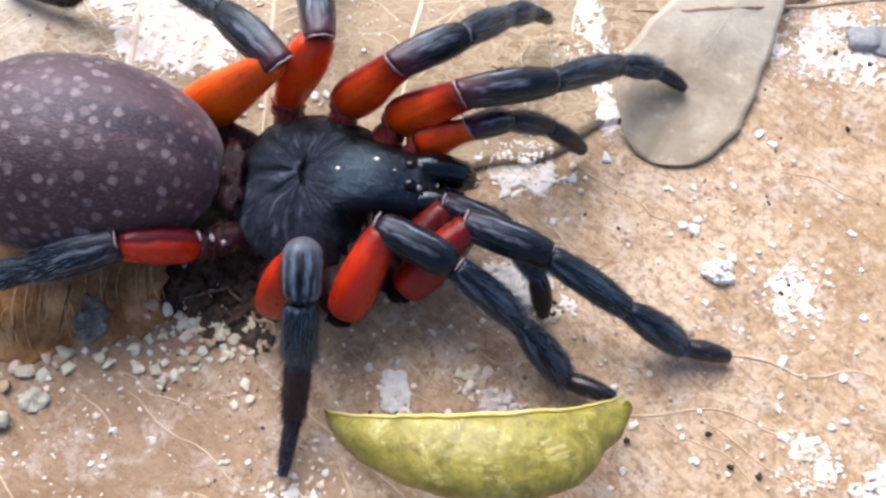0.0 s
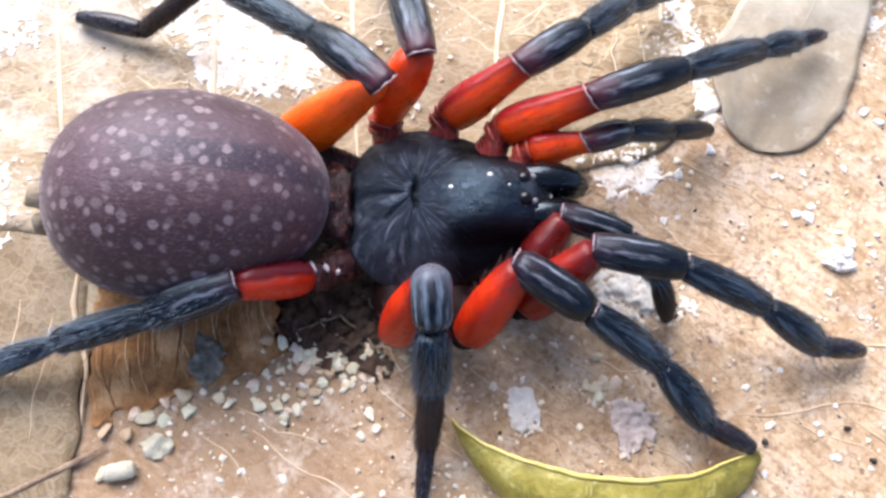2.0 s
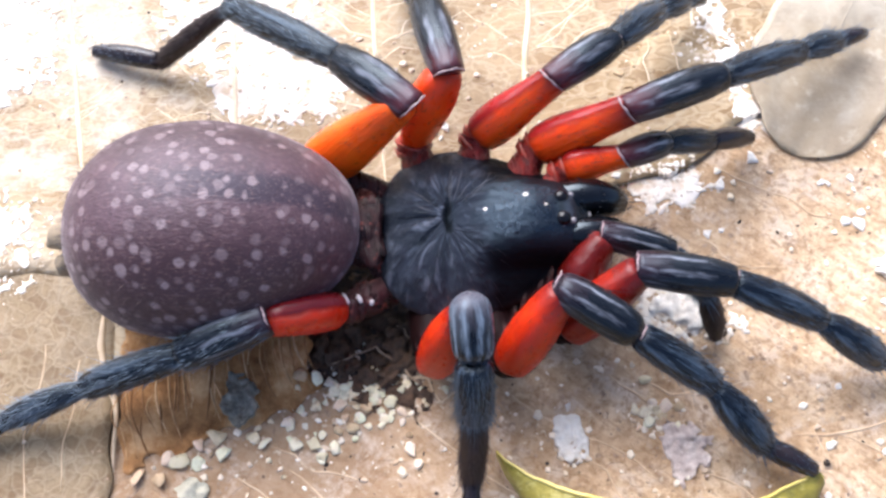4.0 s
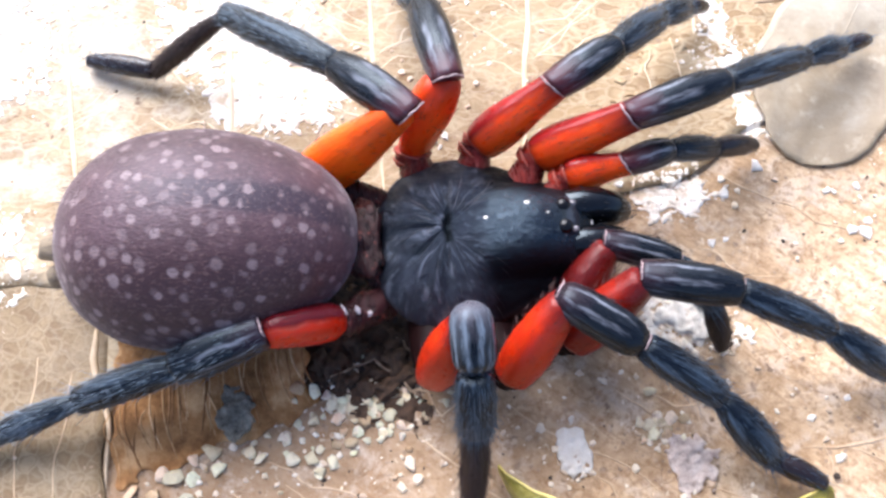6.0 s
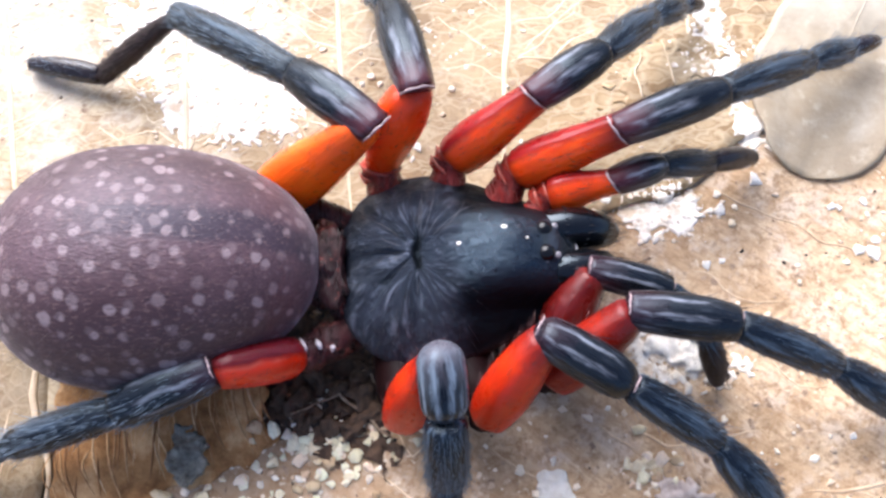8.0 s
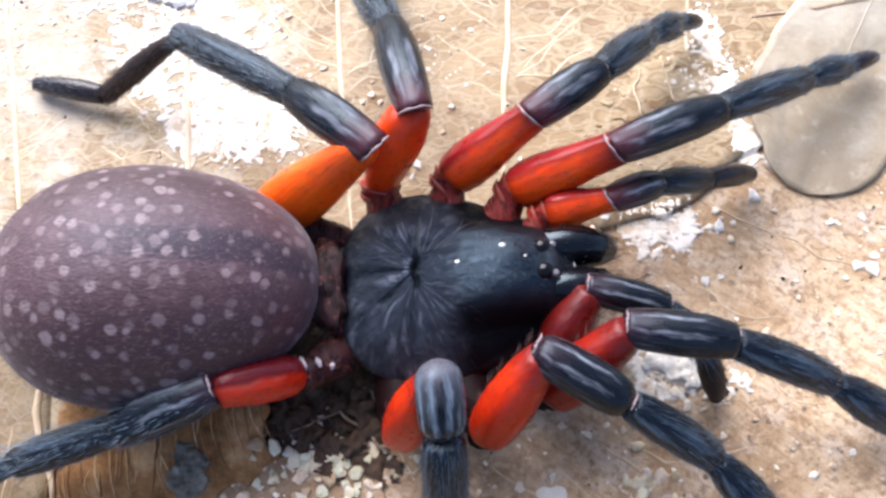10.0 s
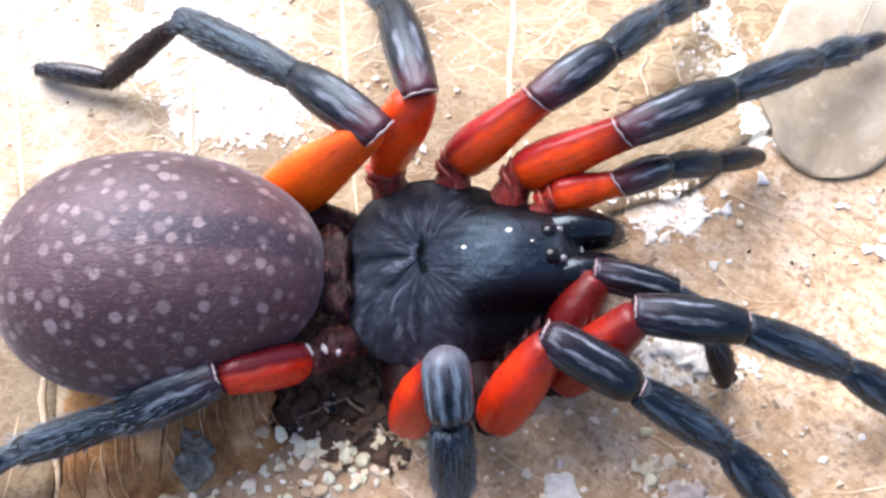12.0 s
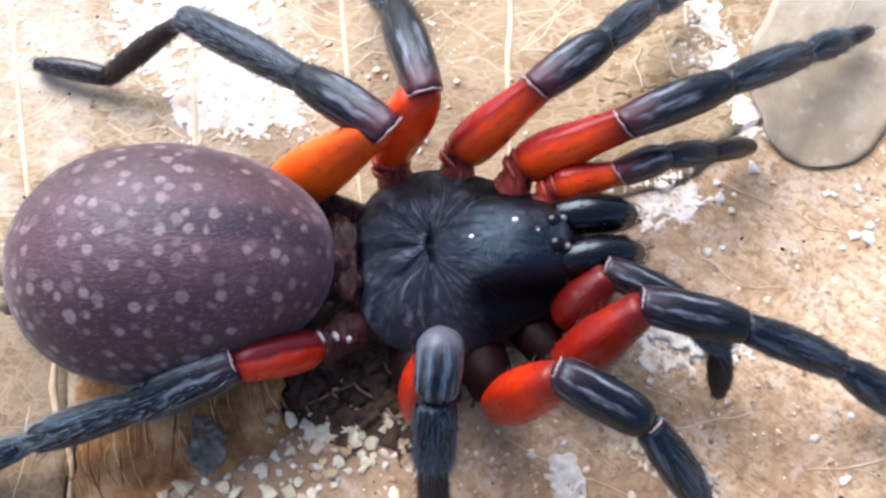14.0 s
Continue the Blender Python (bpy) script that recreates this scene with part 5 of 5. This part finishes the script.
END["far4"] = [None, (-1.8, 5.05, 8.5), (-5.05, 8.35, 7.4), (-11.4, 14.2, 4.9), (-16.35, 13.4, 1.4), (-20.4, 14.9, 0.9)]
END["far3"] = [None, (0.28, 6.8, 8.5), (-0.55, 12.0, 6.9), (-1.8, 16.2, 4.7), (-1.4, 20.0, 1.8), (-1.2, 22.7, 1.0)]
END["far2"] = [None, (5.8, 7.25, 7.0), (8.95, 9.45, 6.5), (12.3, 12.7, 4.4), (14.5, 14.65, 2.4), (16.0, 15.55, 1.1)]
END["nearp"] = [None, (8.0, -1.9, 5.3), (11.12, -3.7, 4.9), (13.36, -5.8, 2.9), (13.5, -7.4, 1.0)]
RADII = {
    "femur": (0.80, 0.93, 1.02, 1.06, 1.06, 1.03, 0.92), "patella": (0.86, 1.0, 1.06, 1.02, 0.82), "tibia": (0.72, 0.9, 0.9, 0.7),
    "metatarsus": (0.56, 0.86, 0.98, 0.9, 0.6), "tarsus": (0.52, 0.62, 0.56, 0.36),
}

# thighs with a shape of their own, from the hip to the knee
THIGH = {
    "far4": (1.2, 1.36, 1.34, 1.2, 1.0, 0.8, 0.6), "far3": (0.72, 0.86, 1.0, 1.12, 1.14, 1.0, 0.76),
    "far2": (1.0, 1.16, 1.18, 1.06, 0.94, 0.87, 0.8), "far1": (1.0, 1.18, 1.18, 1.06, 0.94, 0.88, 0.82), "farp": (1.05, 1.25, 1.18, 1.0, 0.86, 0.8, 0.76),
    "near4": (0.72, 0.94, 1.03, 1.03, 0.98, 0.88, 0.7), "near1": (1.0, 1.18, 1.28, 1.25, 1.12, 0.98, 0.8), "nearp": (1.2, 1.5, 1.6, 1.5, 1.3, 1.1, 0.85),
    "near3": (0.95, 1.12, 1.18, 1.15, 1.0, 0.78, 0.45), "near2": (1.0, 1.2, 1.28, 1.25, 1.14, 1.0, 0.74),
}
# how far the knee piece reaches back over the thigh
BACK_OFF = {"near3": 0.6, "near2": 0.6}
# the stout column of the short third leg
COLUMN = {"patella": (0.9, 1.02, 1.04, 1.0, 0.92), "tibia": (0.9, 0.94, 0.9, 0.76), "metatarsus": (0.62, 0.68, 0.62, 0.5), "tarsus": (0.44, 0.46, 0.4, 0.26)}

# outer pieces that are slimmer than the rest
SLIM = {("far4", "metatarsus"): 0.62, ("near4", "metatarsus"): 0.72, ("near4", "tibia"): 0.94, ("far1", "metatarsus"): 0.82, ("far1", "tarsus"): 0.85, ("far2", "metatarsus"): 0.85, ("far2", "tarsus"): 0.85}


def make_leg_parts(spider, key, rnd):
    """Hip piece with five (on a palp four) segments under it."""
    joints = REST[key]
    palp = key.endswith("p")
    thin = {"p": 0.78, "4": 1.0, "3": 1.0, "2": 0.95, "1": 0.95}[key[-1]]
    tip = thin * (1.0 if key.startswith("far") and key != "far4" else 0.7)
    # near hips thickened so their dark colour fills the shaded gap
    stout = thin * (0.72 if key == "far4" else 1.3 if key in ("near2", "near3") else 1.1 if key == "near1" else 1.0)
    bm = bmesh.new()
    h, b = Vector(HIPS[key]), Vector(joints[0])
    tube(bm, [h, h.lerp(b, 0.3), h.lerp(b, 0.65), h.lerp(b, 0.82), h.lerp(b, 0.9), b, b + (b - h).normalized() * 0.45], [0.9 * stout, 1.08 * stout, 0.98 * stout, 0.86 * stout, 1.04 * tip, 0.98 * tip, 0.5 * tip], 14)
    far_side = key.startswith("far")
    root = part("palp" if palp else "leg", bm, HIP if far_side and key != "far4" else WAIST if key in ("far4", "near4") else JOINT, spider, "red-brown hip joint")
    # trochanter: a short wrinkled collar between hip and thigh
    out = (b - h).normalized().lerp((Vector(joints[1]) - b).normalized(), 0.6)
    collar, bm, folds = aim(b, b + out), bmesh.new(), bmesh.new()
    size = thin * (0.98 if far_side else 0.86 if key == "near4" else 0.6)
    tube(bm, [(x, 0, 0) for x in (-0.8, -0.7, -0.45, -0.3, -0.15, 0.1, 0.3, 0.4)], [size * k for k in (0.55, 0.84, 0.98, 0.88, 0.9, 1.04, 0.9, 0.6)], 18, 1.1)
    if key != "near4":
        for x, k in ((-0.42, 1.0), (0.12, 1.06)):
            turns = np.linspace(0.1, 2.6, 17).tolist()
            tube(folds, [(x + 0.12 * math.sin(1.3 * t + k), size * k * math.cos(t), 1.1 * size * k * math.sin(t)) for t in turns], [0.02 + 0.05 * math.sin(i / 16 * math.pi) for i in range(17)], 6)
    else:
        for x, t, k in ((0.35, 1.75, 0.34), (-0.35, 1.55, 0.24), (-0.95, 1.1, 0.2)):
            lump(folds, (x, 0.92 * size * math.cos(t), 1.05 * size * math.sin(t)), (0.13, k, 0.16), 0.4, 2, k * 40)
    part("trochanter", bm, SOCKET if far_side and key != "far4" else WAIST if key in ("far4", "near4") else JOINT, root, "wrinkled dark red collar", collar)
    part("crease", folds, CREASE if far_side else PLATE if key == "near4" else JOINT, root, "pale creases of the collar" if key != "near4" else "pale plates of the collar", collar)
    made = []
    for i, (p, q) in enumerate(zip(joints, joints[1:])):
        dusky = False
        name = NAMES[i] if not (palp and i == 3) else "tarsus"
        length = (Vector(q) - Vector(p)).length
        radii = [r * thin for r in RADII[name]]
        if palp and name == "tarsus":
            radii = [0.5, 0.62, 0.56, 0.3] if key == "nearp" else [0.5, 0.62, 0.6, 0.4]
        if name == "femur" and key in THIGH:
            radii = [r * thin for r in THIGH[key]]
        if key == "near3" and name in COLUMN:
            radii = list(COLUMN[name])
        slim = SLIM.get((key, name))
        if slim:
            radii = [r * slim for r in radii]
        m = aim(p, q)
        if name == "femur":
            bm, hair, ring = segment(length + (0.15 if key in ("far3", "far4") else 0.1), radii, rnd, 0.1, 1.28 if far_side else 1.15, 150, 0.5, rows=26, lines=False, blunt=0.8 if key in ("far3", "far4", "near4") else 0.35)
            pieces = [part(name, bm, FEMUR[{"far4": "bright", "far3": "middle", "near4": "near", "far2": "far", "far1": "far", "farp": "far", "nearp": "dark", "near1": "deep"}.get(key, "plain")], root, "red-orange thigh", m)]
            ring.free()
        else:
            back_off = BACK_OFF.get(key, 0.45) if name == "patella" else 0.0
            m = m @ spot(-back_off, 0, 0)
            count = {"patella": 240, "tibia": 1200, "metatarsus": 1300, "tarsus": 300}[name]
            if key in ("near1", "near2", "far1", "far2"):
                count = count * 2 // 5
            elif key == "near4":
                count = 420 if name == "patella" else count * 3 // 5
            elif key == "farp":
                count = count // 4
            bm, hair, ring = segment(length + 0.3 + back_off, radii, rnd, 0.12, 1.0, count, 0.36 if name != "tarsus" else 0.26, blunt=0.45 if name != "patella" else 0.8 if key in BACK_OFF else 0.15, slant=0.75 if far_side and name == "patella" else 0.0, arc=(-0.15, math.pi + 0.15) if far_side else (0.8, 2.2))
            dusky = (name == "metatarsus" and key in ("near3", "far4")) or (key == "nearp" and name == "tarsus")
            pieces = [part(name, bm, DUSKY if dusky else {"patella": PALE_PATELLA if key == "near3" else RED_PATELLA if far_side else PATELLA, "tarsus": TARSUS}.get(name, LEG), root, "", m)]
            if name in ("patella", "tibia") and key != "near3":
                pieces.append(part("joint_membrane", ring, RING, root, "pale membrane of the joint", m))
            else:
                ring.free()
        pieces.append(tagged(part("bristles", hair, RED_HAIR if name == "femur" else BROWN_HAIR if dusky or (key == "nearp" and name == "tarsus") else SILVER_HAIR if key == "near4" else HAIR if name == "patella" or key == "farp" else BLUE_HAIR, root, "", m), kind="stuff"))
        made.append(pieces)
    return made


def chain(rest, other, f):
    """Joints a fraction f of the way from rest to another pose, with every length kept."""
    out = [Vector(rest[0])]
    for i in range(1, len(rest)):
        a = Vector(rest[i]) - Vector(rest[i - 1])
        b = Vector(other[i]) - Vector(other[i - 1] or rest[0])
        d = a.normalized().slerp(b.normalized(), f) if f else a.normalized()
        out.append(out[-1] + d * a.length)
    return out


def make_spider():
    rnd = random.Random(17)
    spider = new("spider")
    tagged(spider, "black trapdoor spider with red-orange thighs and speckled purple abdomen", "spider")
    bm, hair = make_abdomen_mesh()
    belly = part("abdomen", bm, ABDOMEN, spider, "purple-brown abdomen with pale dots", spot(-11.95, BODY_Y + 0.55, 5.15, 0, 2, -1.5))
    tagged(part("bristles", hair, BROWN_HAIR, belly), kind="stuff")
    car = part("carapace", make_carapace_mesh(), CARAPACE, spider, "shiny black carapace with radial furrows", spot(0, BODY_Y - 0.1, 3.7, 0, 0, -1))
    bm = bmesh.new()
    edge = [carapace_at(i / 120 * 2 * math.pi, 0.995) * 1.0 + Vector((0, 0, 0.02)) for i in range(26, 95)]
    tube(bm, edge, [0.03 + 0.035 * abs(math.sin(i * 0.7)) for i in range(len(edge))], 6)
    part("rim", bm, RIM_BROWN, car, "thin grey-brown rim")
    roots = []
    for k in range(240):
        a, d = rnd.uniform(-math.pi, math.pi), rnd.uniform(0.12, 0.95)
        hit = [v for v in carapace_points(a, d)]
        if hit[0].x < 2.6:
            roots.append((hit[0], hit[1], Vector((math.cos(a), math.sin(a), -0.25))))
    tagged(part("bristles", bristles(roots, 0.75, 0.014, rnd), HAIR, car), kind="stuff")
    # fine pale hairs that lie flat along the furrows
    bm = bmesh.new()
    for k in range(74):
        a = (k + rnd.uniform(-0.4, 0.4)) / 74 * 2 * math.pi
        if abs(math.atan2(math.sin(a), math.cos(a))) < 0.42 or rnd.random() < 0.62:
            continue
        s0, s1, bow = rnd.uniform(0.1, 0.28), rnd.uniform(0.3, 0.8), rnd.uniform(-0.16, 0.16)
        s0 = max(s0, 0.75 * abs(math.sin(a)) / outline(a) + 0.04)
        line = [carapace_at(a + bow * (j / 9) ** 2, s0 + (s1 - s0) * j / 9) + Vector((0, 0, 0.012)) for j in range(10)]
        tube(bm, line, [rnd.uniform(0.008, 0.028) * (0.25 + math.sin(math.pi * (j + 0.5) / 10)) for j in range(10)], 4)
    tagged(part("flat_hairs", bm, PALE_HAIR, car, "fine pale hairs along the furrows"), kind="stuff")
    bm = bmesh.new()
    front = [carapace_at(a, 1.0) + Vector((0.03, 0, 0.02)) for a in np.linspace(-0.36, 0.16, 22).tolist()]
    tube(bm, front, [0.02 + 0.035 * abs(math.sin(i * 0.9)) for i in range(22)], 6)
    part("front_rim", bm, PALE_RIM, car, "thin pale front edge")
    # bright glints on the carapace, modelled as small white lumps
    for a, d, r in ((0.06, 0.26, 0.09), (0.17, 0.55, 0.11), (0.03, 0.68, 0.055)):
        bm = bmesh.new()
        lump(bm, carapace_at(a, d) + Vector((0, 0, 0.01)), (r * 1.3, r, r * 0.4), 0.3, 2, a * 9)
        part("glint_speck", bm, WHITE, car, "tiny white speck in place of a glint")
    bm = bmesh.new()
    lump(bm, (0, 0, 0), (4.4, 3.9, 1.3), 0.08, 3)
    part("sternum", bm, JOINT, spider, at=spot(0.6, BODY_Y, 2.6))
    bm = bmesh.new()
    lump(bm, (0, 0, 0), (1.15, 2.3, 1.0), 0.3, 4, 3.0)
    for v in bm.verts:
        v.co += v.co.normalized() * (0.35 * noise.noise(v.co * 1.6) + 0.2 * noise.noise(v.co * 4.0)) + Vector((-4.25, 0, 0))
    part("pedicel", bm, PEDICEL, spider, "dark red waist", spot(0, BODY_Y + 0.1, 4.2))
    for line, radii in ((((-18.9, 1.0, 4.6), (-19.8, 1.4, 4.3), (-20.5, 1.6, 4.0), (-20.9, 1.3, 3.6)), (0.7, 0.72, 0.62, 0.35)), (((-18.9, 0.2, 3.9), (-19.8, 0.5, 3.5), (-20.4, 0.4, 3.1), (-20.5, 0.0, 2.7)), (0.65, 0.66, 0.55, 0.3))):
        bm = bmesh.new()
        tube(bm, line, radii, 14)
        for v in bm.verts:
            v.co += 0.22 * Vector((0.3, 1, 1)) * noise.noise(v.co * 1.9)
        part("spinneret", bm, SPINNERET, spider, "short wrinkled brown spinneret")
    # eye mound and eyes
    bm = bmesh.new()
    lump(bm, (0, 0, 0), (0.8, 1.05, 0.4), 0.1, 3)
    mound = part("eye_mound", bm, CARAPACE, spider, at=spot(5.75, BODY_Y - 0.05, 5.72))
    for x, y, r in ((0.0, 0.57, 0.40), (0.0, -0.57, 0.40), (0.5, 0.7, 0.19), (0.5, -0.7, 0.19), (0.42, 0.28, 0.15), (0.42, -0.28, 0.15), (-0.05, 0.95, 0.13), (-0.05, -0.95, 0.13)):
        bm = bmesh.new()
        bmesh.ops.create_icosphere(bm, subdivisions=3, radius=r)
        for v in bm.verts:
            v.co.z *= 0.85
        part("eye", bm, EYE if r > 0.3 else SMALL_EYE, mound, at=spot(x, y, (0.24 if r > 0.3 else 0.19) - 0.17 * abs(y) ** 2 - 0.2 * max(0, x) ** 2))
    jaws = []
    for s in (-1, 1):
        bm = bmesh.new()
        tube(bm, [(-0.6, 0, -0.2), (0.0, 0, 0.05), (0.8, 0, 0.2), (1.6, 0, 0.12), (2.4, 0, -0.15), (2.95, 0, -0.55), (3.2, 0, -0.95)], [0.76, 0.9, 0.97, 0.98, 0.9, 0.7, 0.36], 20, 1.15)
        bm.normal_update()
        roots = [(v.co.copy(), v.normal.copy(), Vector((1, 0, 0))) for v in bm.verts if v.co.x > 0.5]
        hair = bristles(roots, 0.5, 0.025, rnd)
        jaw = part("chelicera", bm, GLOSS, spider, "glossy black jaw", spot(6.0, BODY_Y + 1.1 * s, 4.35, 0, 4, -2 * s))
        tagged(part("bristles", hair, HAIR, jaw), kind="stuff")
        bm = bmesh.new()
        tube(bm, [(3.0, 0, -0.9), (2.9, 0, -1.6), (2.4, 0, -2.1), (1.7, 0, -2.3)], [0.35, 0.28, 0.18, 0.05], 10)
        part("fang", bm, JOINT, jaw, "curved dark fang")
        jaws.append(jaw)
    legs = {key: make_leg_parts(spider, key, rnd) for key in REST}
    return legs, jaws


make_ground()
make_leaves()
make_fibre_strip()
make_grey_leaf_thing()
LEAF = make_curled_leaf()
LEGS, JAWS = make_spider()
make_scraps()
make_soil_shade_patch()
make_crusts()
make_flecks()
make_grains()
make_stuff()


# ---- what moves ----
def motions():
    for key in REST:
        times = []
        if key in START:
            times += [(0.0, START[key], 1.0), (0.1, START[key], 0.7), (0.2, START[key], 0.3), (0.4, START[key], 0.0)]
        else:
            times += [(0.0, REST[key], 0.0)]
        if key in END:
            times += [(12.2, END[key], 0.0), (12.5, END[key], 0.12), (13.0, END[key], 0.4), (13.5, END[key], 0.88), (14.0, END[key], 1.0)]
        else:
            times += [(14.0, REST[key], 0.0)]
        if key not in START and key not in END:
            continue
        poses = [(t, chain(REST[key], other, f)) for t, other, f in times]
        for i, pieces in enumerate(LEGS[key]):
            for ob in pieces:
                walk(ob, [(t, aim(j[i], j[i + 1]) @ spot(-BACK_OFF.get(key, 0.45) if i == 1 else 0.0, 0, 0)) for t, j in poses])
    for s, jaw in zip((-1, 1), JAWS):
        walk(jaw, [(t, spot(6.0 + 0.45 * f, BODY_Y + 1.1 * s, 4.35 + 0.35 * f, 0, 4 - 8 * f, -2 * s)) for t, f in ((0.0, 0.0), (12.2, 0.0), (13.0, 0.5), (13.5, 0.8), (14.0, 1.0))])
    chord = (LEAF_RIGHT - LEAF_LEFT).normalized()
    rows = []
    for t, f in ((0.0, 1.0), (0.1, 0.65), (0.2, 0.3), (0.4, 0.0), (14.0, 0.0)):
        turn = Matrix.Rotation(radians(11.5 * f), 4, "Z") @ Matrix.Rotation(radians(-5 * f), 4, "Y") @ Matrix.Rotation(radians(-28 * f), 4, chord)
        rows.append((t, Matrix.Translation((LEAF_LEFT + Vector((0.2, -0.85, 0.3)) * f) * MM) @ turn))
    walk(LEAF, rows)


motions()
